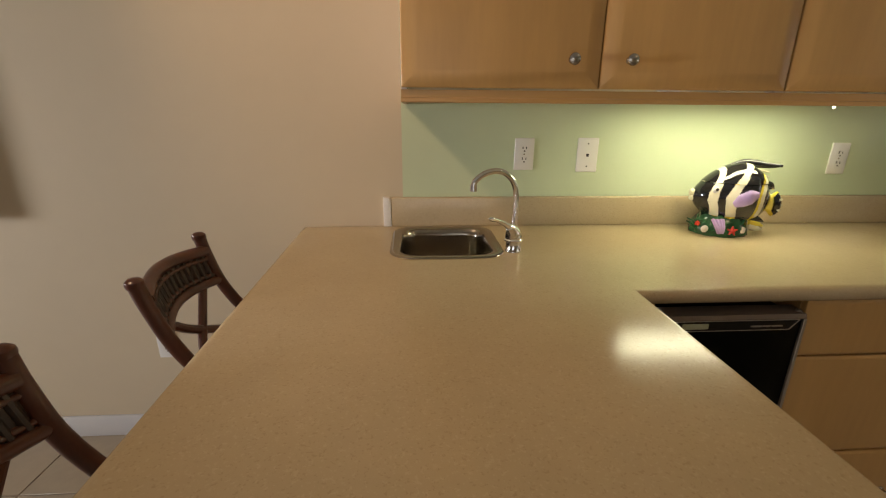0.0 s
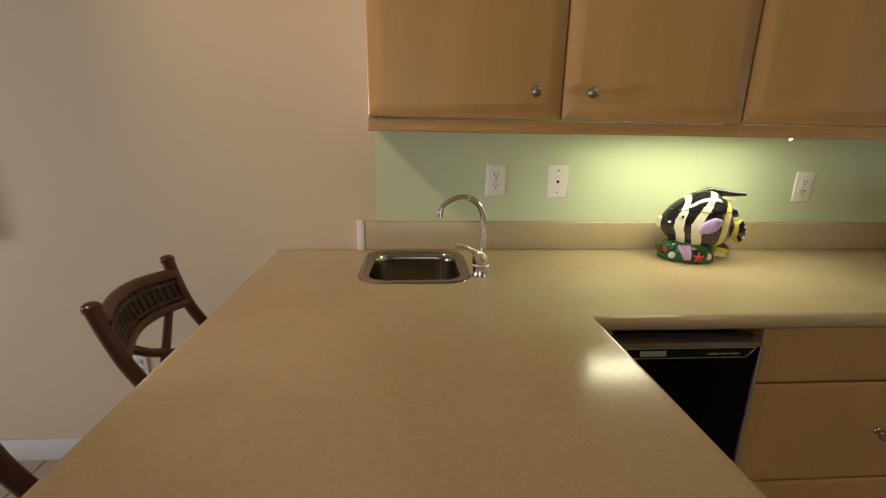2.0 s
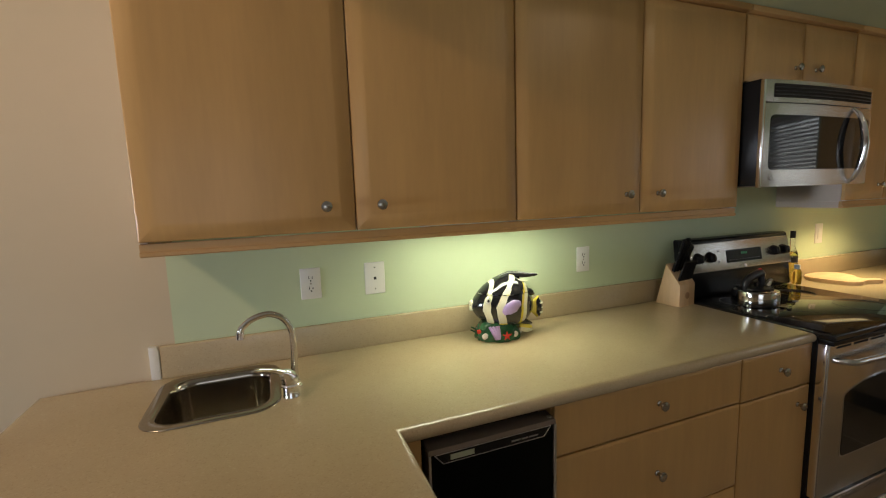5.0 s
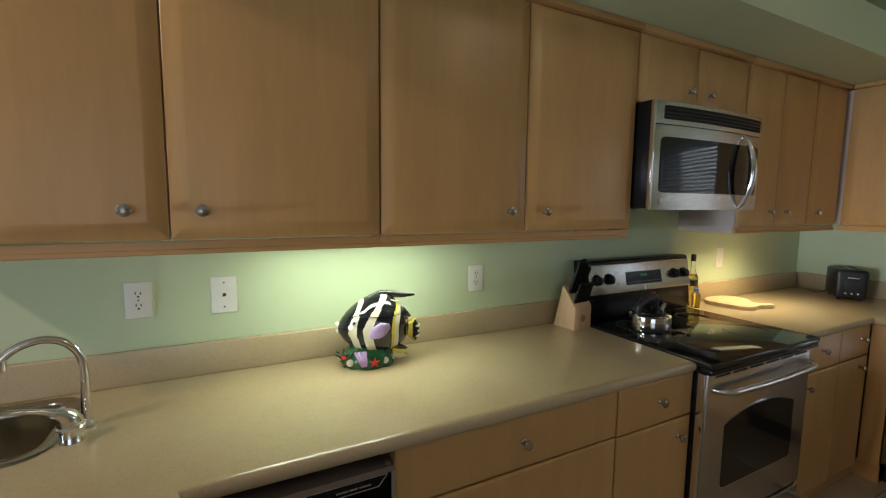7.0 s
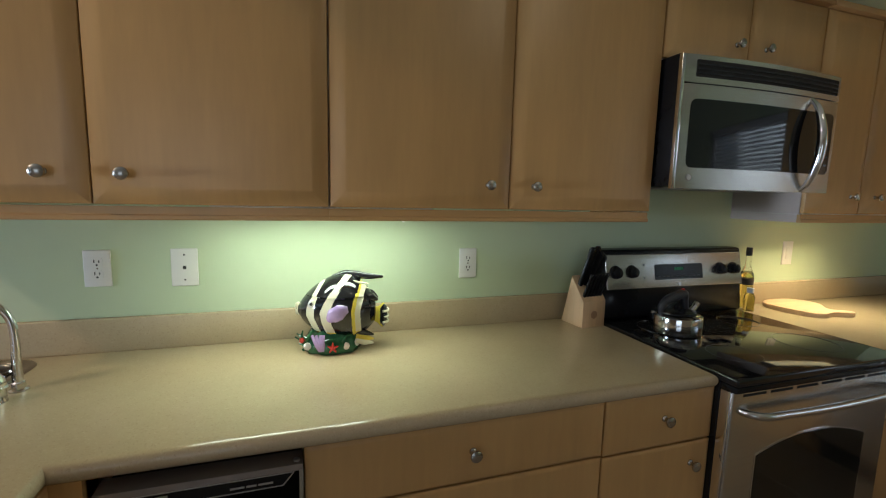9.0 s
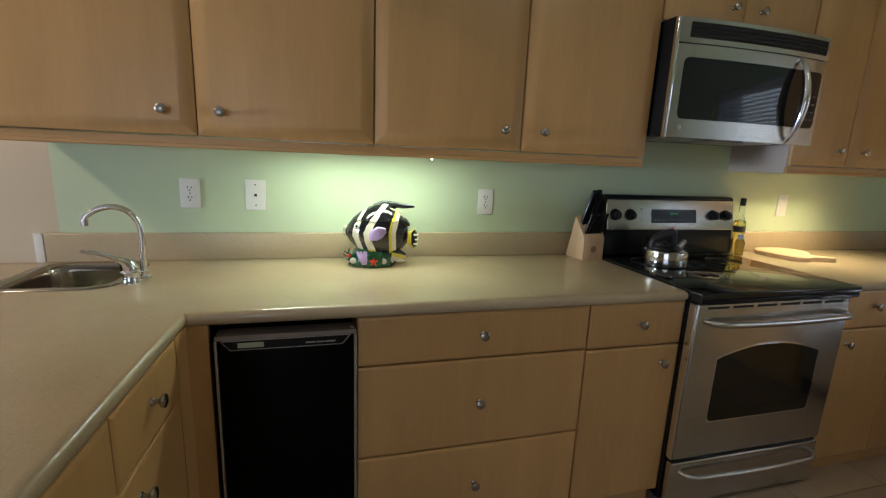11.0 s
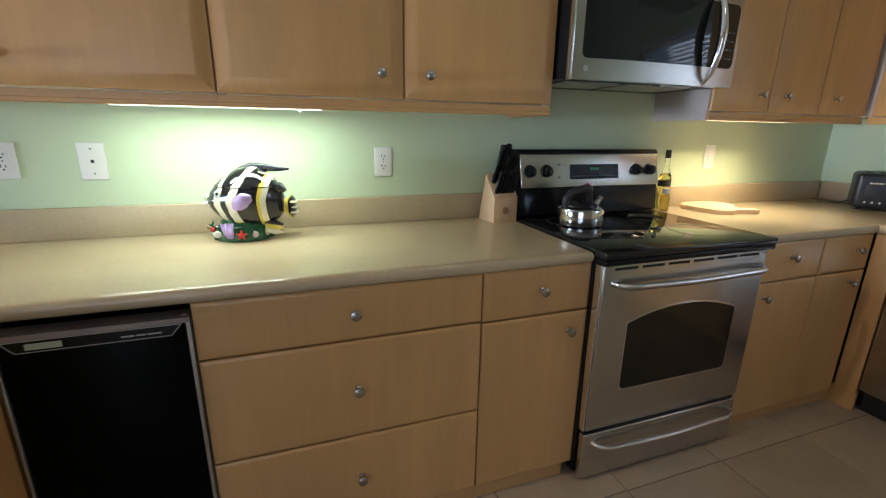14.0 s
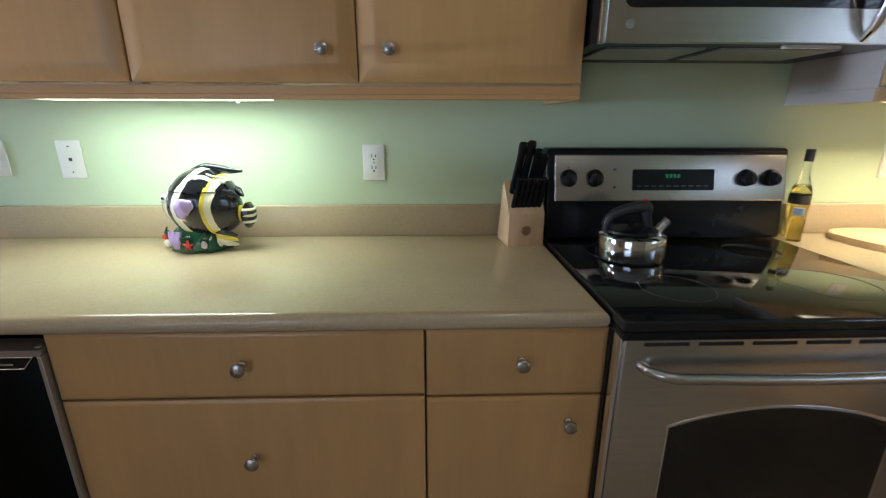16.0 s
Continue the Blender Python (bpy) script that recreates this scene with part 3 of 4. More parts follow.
# peninsula
PF = 1.084
c = thing("peninsula_cabinet", (0.7, 0.8, 0), "maple peninsula base unit with drawers above doors", "cabinet")
part("body", box(0.42, PF - 0.021, 0.452, 1.88, 0.092, 0.72), MAPLE, c, "", 0)
bm = box(0.42, PF - 0.021, 0.452, 1.50, 0.7205, BTOP)
part("upper_body", bm, MAPLE, c, "", 0)
part("end_panel", box(0.40, PF - 0.003, 0.434, 0.4515, 0.0, BTOP, 0.0015), MAPLE, c)
for y0, y1, k1, k2 in ((0.455, 0.813, 0.636, 0.738), (0.815, 1.168, 0.990, 0.892)):
    drawer_front(c, y0, y1, 0.719, BTOP, PF, "X", (k1, 0.810))
    drawer_front(c, y0, y1, 0.064, 0.716, PF, "X", (k2, 0.651), "door")
part("filler", box(PF - 0.02, PF - 0.002, 1.17, 1.274, 0.0, BTOP), MAPLE, c, "", 0)
part("toe_kick", box(0.99, 1.005, 0.452, 1.17, 0.0, 0.0915), MAPLE, c, "", 0)
part("back_panel", box(0.40, 0.4195, 0.452, 1.895, 0.0, BTOP), BEIGE, c, "", 0)
c = thing("filler_panel", (1.10, BF, 0), "plain maple filler panel beside the small fridge", "panel")
part("board", box(1.0785, 1.136, BF + 0.001, BF + 0.019, 0.0, BTOP), MAPLE, c, "", 0)

# ---------------------------------------------------------------- cooker
SX, SE, SF = 2.770, 3.563, 1.207     # its sides and the face of its door
RINGGREY = material("printed_grey_ring", (0.05, 0.05, 0.048), 0.4)
c = thing("cooker", ((SX + SE) / 2, 1.55, 0), "stainless steel electric cooker with black glass top", "cooker")
part("body", box(SX, SE, SF + 0.035, 1.885, 0.03, 0.904, 0.002, 1), BLACK, c, "black enamel side walls")
for fx in (SX + 0.04, SE - 0.04):
    for fy in (SF + 0.08, 1.83):
        part("foot", rod((fx, fy, 0), (fx, fy, 0.032), 0.016), BLACKPLASTIC, c)
top = part("cooktop", box(SX - 0.004, SE + 0.004, 1.183, 1.845, 0.905, 0.931, 0.007, 3), BLACKGLASS, c, "black ceramic glass cooktop")
part("front_rim", box(SX - 0.002, SE + 0.002, 1.187, SF + 0.034, 0.884, 0.9045, 0.004), BLACK, c)
for bx, by, br in ((SX + 0.20, 1.36, 0.085), (SE - 0.20, 1.38, 0.105), (SX + 0.19, 1.66, 0.10), (SE - 0.19, 1.66, 0.08)):
    ring = tube([(bx + br * math.cos(radians(a)), by + br * math.sin(radians(a)), 0.9312) for a in range(0, 361, 10)], 0.0006, 5)
    part("burner_ring", ring, RINGGREY, top, "pale printed ring")

# oven door with an arched window and a slotted top
bm = box(SX + 0.012, SE - 0.012, SF, SF + 0.034, 0.232, 0.882, 0.006, 3)
door = part("oven_door", bm, STEEL, c, "brushed stainless oven door")
part("door_edge", box(SX + 0.002, SX + 0.0115, SF + 0.006, SF + 0.034, 0.232, 0.882, 0.002), CHROME, door)
part("door_edge", box(SE - 0.0115, SE - 0.002, SF + 0.006, SF + 0.034, 0.232, 0.882, 0.002), CHROME, door)
for k in range(6):
    s0 = SX + 0.055 + k * 0.117
    part("vent_slot", box(s0, s0 + 0.098, SF - 0.0012, SF + 0.004, 0.861, 0.870, 0.001, 1), DARKGAP, door, "", 0)
def oven_window(d):
    x0, x1 = 2.910 - d, 3.432 + d
    low = rounded(x0, x1, 0.390 - d, 0.60, 0.018)
    low = [p for p in low if p[1] < 0.5]
    arch = [(x1 - (x1 - x0) * k / 16, 0.655 + d + 0.048 * (1 - (2 * k / 16 - 1) ** 2)) for k in range(17)]
    return [*arch, *low]
part("window_trim", prism(oven_window(0.006), SF - 0.0015, SF + 0.003, "XZ"), CHROME, door)
part("oven_window", prism(oven_window(0.0), SF - 0.003, SF + 0.002, "XZ"), OVENGLASS, door, "dark arched oven glass")


def bar_handle(x0, x1, y, z, out, sag, r):
    pts = [(x0, y + 0.004, z), (x0 + 0.012, y - out * 0.55, z), (x0 + 0.05, y - out, z - sag * 0.3)]
    pts += [(x0 + 0.05 + (x1 - x0 - 0.1) * k / 8, y - out - 0.006 * math.sin(math.pi * k / 8), z - sag * (0.3 + 0.7 * math.sin(math.pi * k / 8))) for k in range(1, 8)]
    pts += [(x1 - 0.05, y - out, z - sag * 0.3), (x1 - 0.012, y - out * 0.55, z), (x1, y + 0.004, z)]
    p = smooth_path(pts, 4)
    return tube(p, r, 12)


part("handle", bar_handle(SX + 0.055, SE - 0.03, SF, 0.815, 0.045, 0.006, 0.012), STEEL, door, "bowed steel bar handle")
drawer = part("warming_drawer", box(SX + 0.008, SE - 0.008, SF, SF + 0.034, 0.018, 0.214, 0.006, 3), STEEL, c, "stainless warming drawer")
part("handle", bar_handle(SX + 0.05, SE - 0.04, SF, 0.172, 0.04, 0.010, 0.010), STEEL, drawer, "bowed steel bar handle")
part("seam", box(SX + 0.012, SE - 0.012, SF + 0.012, SF + 0.034, 0.2145, 0.2315), BLACK, c, "", 0)

# back panel with the dials
GF = 1.803
back = part("back_panel", box(SX - 0.010, SE + 0.014, GF, 1.875, 0.9315, 1.232, 0.012, 3), BLACK, c, "black raised back panel")
plate = part("control_panel", box(SX + 0.016, SE + 0.002, GF - 0.006, GF + 0.002, 1.062, 1.212, 0.005, 3), STEEL, back, "brushed steel control panel")
part("display", prism(rounded(3.045, 3.318, 1.098, 1.165, 0.004), GF - 0.009, GF - 0.005, "XZ"), BLACK, plate, "dark clock display")
for k in range(4):
    part("display_digit", box(3.155 + k * 0.013, 3.163 + k * 0.013, GF - 0.0098, GF - 0.0088, 1.138, 1.150), glowing("clock_digit", (0.03, 0.30, 0.10), 0.05) if k == 0 else bpy.data.materials["clock_digit"], plate, "", 0)
for k in range(10):
    part("button", box(3.058 + k * 0.025, 3.073 + k * 0.025, GF - 0.0098, GF - 0.0088, 1.110, 1.114), RINGGREY, plate, "", 0)
for kx in (2.832, 2.918, 3.428, 3.510):
    bm = lathe([(0, 0), (0.028, 0), (0.028, 0.006), (0.024, 0.008), (0.022, 0.024), (0.018, 0.027), (0, 0.028)], (kx, GF - 0.006, 1.138), "-Y", 24)
    box(kx - 0.003, kx + 0.003, GF - 0.0365, GF - 0.024, 1.119, 1.157, 0.0015, bm=bm)
    part("dial", bm, BLACK, plate, "black dial knob")
    for a in range(-130, 131, 65):
        px, pz = kx + 0.034 * math.sin(radians(a)), 1.138 + 0.034 * math.cos(radians(a))
        part("dial_mark", box(px - 0.0015, px + 0.0015, GF - 0.0068, GF - 0.0058, pz - 0.0015, pz + 0.0015), SLOT, plate, "", 0)
for bx, bz in ((2.985, 1.165), (2.985, 1.108)):
    part("indicator", lathe([(0, 0), (0.004, 0), (0.004, 0.002), (0, 0.002)], (bx, GF - 0.006, bz), "-Y", 12), SLOT, plate)
part("badge", lathe([(0, 0), (0.009, 0), (0.008, 0.003), (0, 0.003)], (3.18, GF - 0.006, 1.076), "-Y", 20), TRIMSTEEL, plate, "round metal badge")

# the back panel leans away from the cook
for ob in (back, plate, *back.children_recursive):
    if ob.type == "MESH" and not ob.get("leant"):
        ob["leant"] = True
        for v in ob.data.vertices:
            v.co.y += 0.20 * max(0.0, v.co.z - 1.04)

# ---------------------------------------------------------------- microwave
MX, ME, MF = 2.778, 3.572, 1.505
m = thing("microwave", ((MX + ME) / 2, 1.72, 1.50), "stainless steel microwave hung under a short cabinet", "microwave")
part("body", box(MX, ME - 0.004, MF + 0.012, W - 0.001, 1.500, 1.947, 0.003), BLACK, m, "black metal case")


def bowed_face(x0, x1, z0, z1, depth, bow, n=16, r=0.0):
    outline = [(x0, MF + depth), *[(x0 + (x1 - x0) * k / n, MF - bow * (1 - (2 * k / n - 1) ** 2)) for k in range(n + 1)], (x1, MF + depth)]
    return prism(outline, z0, z1, "XY", r)


def bow_at(x, bow=0.022):
    return MF - bow * (1 - (2 * (x - MX) / (ME - MX) - 1) ** 2)


face = part("door", bowed_face(MX, ME, 1.494, 1.848, 0.0115, 0.022, r=0.003), STEEL, m, "brushed steel bowed door")
grille = part("vent_panel", bowed_face(MX, ME, 1.852, 1.944, 0.0115, 0.022, r=0.003), STEEL, m, "steel vent panel")
part("edge_strip", box(MX - 0.003, MX + 0.012, MF - 0.004, MF + 0.0117, 1.492, 1.943, 0.002), CHROME, m)


def bowed_patch(x0, x1, z0, z1, lift, r, n=14):
    """A thin plate that follows the bowed door."""
    b = bmesh.new()
    cols = sorted({round(x0 + (x1 - x0) * k / n, 5) for k in range(n + 1)})
    def span(x):
        inset = 0.0
        for edge, sgn in ((x0, 1), (x1, -1)):
            dd = (x - edge) * sgn
            if dd < r:
                inset = r - math.sqrt(max(0.0, r * r - (r - dd) ** 2))
        return z0 + inset, z1 - inset
    cols = sorted(set(cols) | {x0 + r * f for f in (0.1, 0.3, 0.6, 1)} | {x1 - r * f for f in (0.1, 0.3, 0.6, 1)})
    A = []
    for x in cols:
        lo, hi = span(x)
        y = bow_at(x) - lift
        A.append([b.verts.new((x, y, lo)), b.verts.new((x, y, hi)), b.verts.new((x, y + lift + 0.002, hi)), b.verts.new((x, y + lift + 0.002, lo))])
    for P, Q in zip(A, A[1:]):
        for i in range(4):
            j = (i + 1) % 4
            b.faces.new((P[i], P[j], Q[j], Q[i]))
    b.faces.new(A[0])
    b.faces.new(A[-1])
    return b


part("window", bowed_patch(2.826, 3.552, 1.567, 1.800, 0.002, 0.022), BLACKGLASS, face, "glossy black window and keypad", 50)
vent = part("vent_opening", bowed_patch(2.836, 3.556, 1.872, 1.928, 0.0015, 0.004), DARKGAP, grille)
for k in range(3):
    part("louvre", bowed_patch(2.839, 3.553, 1.8825 + k * 0.0145, 1.8865 + k * 0.0145, 0.005, 0.001), BLACKPLASTIC, grille)
hx = 3.398
hp = smooth_path([(hx, bow_at(hx) + 0.003, 1.500), (hx + 0.002, bow_at(hx) - 0.024, 1.535), (hx + 0.004, bow_at(hx) - 0.043, 1.60), (hx + 0.005, bow_at(hx) - 0.050, 1.672), (hx + 0.004, bow_at(hx) - 0.043, 1.744), (hx + 0.002, bow_at(hx) - 0.024, 1.81), (hx, bow_at(hx) + 0.003, 1.845)], 5)
part("handle", tube(hp, spread((0.007, 0.011, 0.015, 0.0165, 0.015, 0.011, 0.007), len(hp)), 14), CHROME, face, "bowed chrome door handle")
part("badge", lathe([(0, 0), (0.011, 0), (0.010, 0.004), (0, 0.0045)], (2.842, bow_at(2.842), 1.533), "-Y", 20), TRIMSTEEL, face, "round metal badge")
for x0, x1 in ((2.83, 3.09), (3.13, 3.45)):
    part("filter", box(x0, x1, 1.60, 1.80, 1.4945, 1.4995), TRIMSTEEL, m, "grey grease filter", 0)
part("cooktop_lamp", box(3.27, 3.41, 1.555, 1.575, 1.4935, 1.4995), PLATE, m, "pale lamp lens", 0)
for k in range(4):
    for j in range(3):
        px = 3.468 + j * 0.026
        part("key", box(px, px + 0.014, bow_at(px) - 0.0032, bow_at(px) - 0.0015, 1.60 + k * 0.032, 1.606 + k * 0.032), RINGGREY, face, "", 0)

# ---------------------------------------------------------------- small fridge
f = thing("fridge", (1.348, 1.5, 0), "small black under-counter fridge with dull metal trim", "fridge")
part("body", box(1.150, 1.534, 1.292, 1.86, 0.03, 0.835, 0.003), BLACK, f)
part("base_grille", box(1.150, 1.540, 1.268, 1.2915, 0.0, 0.040, 0.002), BLACKPLASTIC, f)
door = part("door", box(1.152, 1.532, 1.250, 1.2915, 0.062, 0.838, 0.002), FRIDGEBLACK, f, "plain black door panel")
part("top_trim", prism([(1.246, 0.836), (1.250, 0.848), (1.300, 0.852), (1.300, 0.8385), (1.262, 0.8382)], 1.146, 1.540, "YZ"), FRIDGETOP, door, "brown plastic top trim")
for x0, x1 in ((1.1445, 1.1515), (1.5325, 1.541)):
    part("side_trim", box(x0, x1, 1.244, 1.2915, 0.050, 0.8355, 0.001, 1), TRIMSTEEL, door, "dull aluminium strip", 0)
part("bottom_trim", box(1.152, 1.532, 1.244, 1.2915, 0.049, 0.0615, 0.001, 1), TRIMSTEEL, door, "dull aluminium strip", 0)
strip = part("badge_strip", prism([(1.162, 0.834), (1.186, 0.806), (1.498, 0.806), (1.522, 0.834)], 1.2465, 1.2505, "XZ"), BLACK, door)
for p, q in (((1.162, 0.834), (1.186, 0.806)), ((1.186, 0.806), (1.498, 0.806)), ((1.498, 0.806), (1.522, 0.834)), ((1.162, 0.834), (1.522, 0.834))):
    part("strip_line", rod((p[0], 1.2462, p[1]), (q[0], 1.2462, q[1]), 0.0012, seg=6), TRIMSTEEL, strip)
part("maker_plate", box(1.206, 1.276, 1.2452, 1.2472, 0.812, 0.827), material("pale_green_plate", (0.38, 0.42, 0.30), 0.5), strip, "pale metal name plate", 0)
for k, (x0, wd) in enumerate(((1.392, 0.028), (1.424, 0.020), (1.448, 0.030))):
    part("script_mark", box(x0, x0 + wd, 1.2455, 1.2470, 0.815, 0.819), TRIMSTEEL, strip, "", 0)
part("hinge", lathe([(0, 0), (0.007, 0), (0.007, 0.004), (0, 0.005)], (1.527, 1.262, 0.8505), "Z", 14), TRIMSTEEL, f)

f.location.x += 0.007

# ---------------------------------------------------------------- dishwasher
d = thing("dishwasher", (4.6, 0.86, 0), "dark stainless dishwasher in the side run", "dishwasher")
part("body", box(4.40, 4.97, 0.55, 1.160, 0.10, 0.868), BLACK, d, "", 0)
part("door", box(4.334, 4.3995, 0.552, 1.158, 0.125, 0.772, 0.005), STEEL, d, "brushed steel door")
p = part("control_panel", box(4.330, 4.3995, 0.552, 1.158, 0.776, 0.868, 0.005), BLACKPLASTIC, d, "black control panel")
part("handle", box(4.318, 4.3335, 0.70, 1.02, 0.792, 0.812, 0.004), BLACKPLASTIC, p)
part("toe_kick", box(4.40, 4.42, 0.55, 1.160, 0.0, 0.0995), BLACKPLASTIC, d, "", 0)

# ---------------------------------------------------------------- sink and tap
def ring_stack(levels, n=6):
    """Rounded rectangles joined one above another: (inset, radius, z) from the sink's rim."""
    b = bmesh.new()
    rings = []
    for d_, r_, z_ in levels:
        rings.append([b.verts.new((x, y, z_)) for x, y in rounded(0.448 + d_, 0.808 - d_, 1.502 + d_, 1.876 - d_, r_, n)])
    for A, B in zip(rings, rings[1:]):
        for i in range(len(A)):
            j = (i + 1) % len(A)
            b.faces.new((A[i], A[j], B[j], B[i]))
    b.faces.new(rings[-1])
    return b


s = thing("bar_sink", (0.628, 1.70, 0.77), "small square stainless steel bar sink set in the worktop", "sink")
bm = ring_stack([(0.0, 0.078, 0.9258), (0.002, 0.077, 0.9290), (0.008, 0.072, 0.9300), (0.028, 0.066, 0.9285), (0.034, 0.064, 0.9230), (0.037, 0.066, 0.90), (0.040, 0.068, 0.80), (0.048, 0.068, 0.778), (0.068, 0.066, 0.770)])
part("bowl", bm, SINKSTEEL, s, "", 60)
part("drain", lathe([(0, 0.0), (0.040, 0.0), (0.040, 0.003), (0.030, 0.004), (0.026, 0.001), (0, 0.001)], (0.628, 1.69, 0.7703), "Z", 24), CHROME, s, "chrome drain ring")

t = thing("tap", (0.8460, 1.6300, 0.9250), "polished chrome single-lever tap with swan-neck spout", "tap")
BXT, BYT = 0.8290, 1.5750
part("base", lathe([(0, 0), (0.0255, 0), (0.0255, 0.003), (0.0235, 0.006), (0.0235, 0.030), (0.0290, 0.034), (0.0295, 0.038), (0.0265, 0.042), (0, 0.043)], (BXT, BYT, 0.9252), "Z", 28), CHROME, t)
hd = smooth_path([(BXT, BYT, 0.9620), (BXT - 0.001, BYT - 0.001, 0.9740), (BXT - 0.005, BYT - 0.006, 0.9880), (BXT - 0.013, BYT - 0.015, 1.0010), (BXT - 0.024, BYT - 0.027, 1.0090)], 5)
head = part("valve_head", tube(hd, spread((0.0260, 0.0262, 0.0230, 0.0160, 0.0095), len(hd)), 24), CHROME, t)
lv = smooth_path([(BXT - 0.018, BYT - 0.020, 1.0070), (BXT - 0.036, BYT - 0.034, 1.0210), (BXT - 0.062, BYT - 0.056, 1.0370), (BXT - 0.084, BYT - 0.074, 1.0470), (BXT - 0.096, BYT - 0.084, 1.0500)], 5)
part("lever", tube(lv, spread((0.0110, 0.0075, 0.0060, 0.0068, 0.0015), len(lv)), 14), CHROME, head)
part("spout_foot", lathe([(0, 0), (0.0210, 0), (0.0205, 0.004), (0.0150, 0.007), (0.0145, 0.022), (0.0110, 0.026), (0, 0.026)], (0.8440, 1.6420, 0.9252), "Z", 24), CHROME, t)
sp = smooth_path([(0.8440, 1.6420, 0.9250), (0.8440, 1.6420, 0.9880), (0.8460, 1.6420, 1.0620), (0.8400, 1.6410, 1.1170), (0.8160, 1.6350, 1.1540), (0.7780, 1.6260, 1.1700), (0.7360, 1.6170, 1.1620), (0.7080, 1.6100, 1.1420), (0.7020, 1.6080, 1.1280)], 5)
spout = part("spout", tube(sp, spread((0.013, 0.0105, 0.0095, 0.0095, 0.0095, 0.0095, 0.0095, 0.0095, 0.0095), len(sp)), 16), CHROME, t)
part("aerator", rod((0.7015, 1.6075, 1.1100), (0.7020, 1.6080, 1.1300), 0.0115, seg=18), CHROME, spout)
t.location.x += 0.008

# ---------------------------------------------------------------- wall plates
def duplex(parent, x, z, y=W):
    for dz in (0.0195, -0.0195):
        fc = part("socket", prism(rounded(x - 0.0165, x + 0.0165, z + dz - 0.014, z + dz + 0.014, 0.009), y - 0.0085, y - 0.005, "XZ"), PLATE, parent, "", 30)
        for dx, h in ((-0.0065, 0.010), (0.0065, 0.008)):
            part("slot", box(x + dx - 0.0014, x + dx + 0.0014, y - 0.0092, y - 0.008, z + dz - 0.001, z + dz - 0.001 + h), SLOT, fc, "", 0)
        part("slot", rod((x, y - 0.0092, z + dz - 0.008), (x, y - 0.008, z + dz - 0.008), 0.003, seg=10), SLOT, fc)
    part("screw", lathe([(0, 0), (0.003, 0), (0.0025, 0.0012), (0, 0.0014)], (x, y - 0.0055, z), "-Y", 12), NICKEL, parent)


def wall_plate(name, x, z, wd, ht, label, kind, y=W):
    o = thing(name, (x, y, z), label, "wall outlet" if kind == "duplex" else "wall plate")
    part("cover", box(x - wd / 2, x + wd / 2, y - 0.006, y - 0.0002, z - ht / 2, z + ht / 2, 0.003, 3), PLATE, o)
    if kind == "duplex":
        duplex(o, x, z, y)
    elif kind == "jack":
        part("jack", box(x - 0.005, x + 0.005, y - 0.0068, y - 0.005, z - 0.006, z + 0.005), SLOT, o, "", 0)
        for dz in (0.042, -0.042):
            part("screw", lathe([(0, 0), (0.003, 0), (0.0025, 0.0012), (0, 0.0014)], (x, y - 0.0058, z + dz), "-Y", 12), SLOT, o)
    else:
        part("rocker", box(x - 0.0165, x + 0.0165, y - 0.0095, y - 0.005, z - 0.033, z + 0.033, 0.002), PLATE, o)


wall_plate("outlet", 0.937, 1.195, 0.074, 0.117, "white duplex outlet on the green wall by the sink", "duplex")
wall_plate("phone_plate", 1.179, 1.192, 0.080, 0.126, "white telephone jack plate on the green wall", "jack")
wall_plate("outlet", 2.186, 1.180, 0.074, 0.120, "white duplex outlet on the green wall above the drawers", "duplex")
wall_plate("light_switch", 4.013, 1.187, 0.074, 0.125, "white rocker switch on the yellow-lit green wall", "rocker")
wall_plate("outlet", -0.49, 0.43, 0.074, 0.117, "white duplex outlet low on the beige wall", "duplex")
o = thing("outlet", (XR, 1.18, 1.19), "white outlet plate on the side wall", "wall outlet")
part("cover", box(XR - 0.006, XR - 0.0002, 1.143, 1.217, 1.13, 1.25, 0.003), PLATE, o)
part("socket", box(XR - 0.009, XR - 0.005, 1.163, 1.197, 1.157, 1.223, 0.002), PLATE, o)

# ---------------------------------------------------------------- fish jar
FB = material("glossy_black_glaze", (0.010, 0.010, 0.012), 0.08, vary=0.1, coat=0.6)
FC = material("cream_glaze", (0.74, 0.70, 0.50), 0.12, vary=0.05, coat=0.6)
FY = material("yellow_glaze", (0.78, 0.62, 0.07), 0.12, vary=0.08, coat=0.6)
FG = material("green_coral_glaze", (0.015, 0.10, 0.035), 0.18, vary=0.5, scale=25, coat=0.4)
FP = material("lilac_glaze", (0.46, 0.33, 0.60), 0.15, vary=0.12, scale=15, coat=0.5)
FR = material("red_glaze", (0.60, 0.05, 0.03), 0.15, vary=0.1, coat=0.5)
FW = material("white_glaze", (0.75, 0.72, 0.66), 0.15, vary=0.06, coat=0.5)

jar = thing("fish_jar", (1.670, 1.765, 0.925), "glazed ceramic jar shaped as a black and cream striped fish", "jar", rz=-10)
jar.scale = (0.86, 0.94, 1.05)


def fish_section(x):
    """Middle height, half height and half thickness of the body at x."""
    xs = [-0.160, -0.152, -0.13, -0.09, -0.04, 0.01, 0.05, 0.09, 0.120, 0.135, 0.140]
    mid = [0.148, 0.148, 0.148, 0.150, 0.154, 0.158, 0.158, 0.152, 0.144, 0.140, 0.140]
    hh = [0.006, 0.022, 0.047, 0.076, 0.098, 0.105, 0.100, 0.083, 0.058, 0.036, 0.024]
    th = [0.006, 0.024, 0.046, 0.072, 0.092, 0.098, 0.092, 0.073, 0.046, 0.026, 0.014]
    return [float(np.interp(x, xs, v)) for v in (mid, hh, th)]


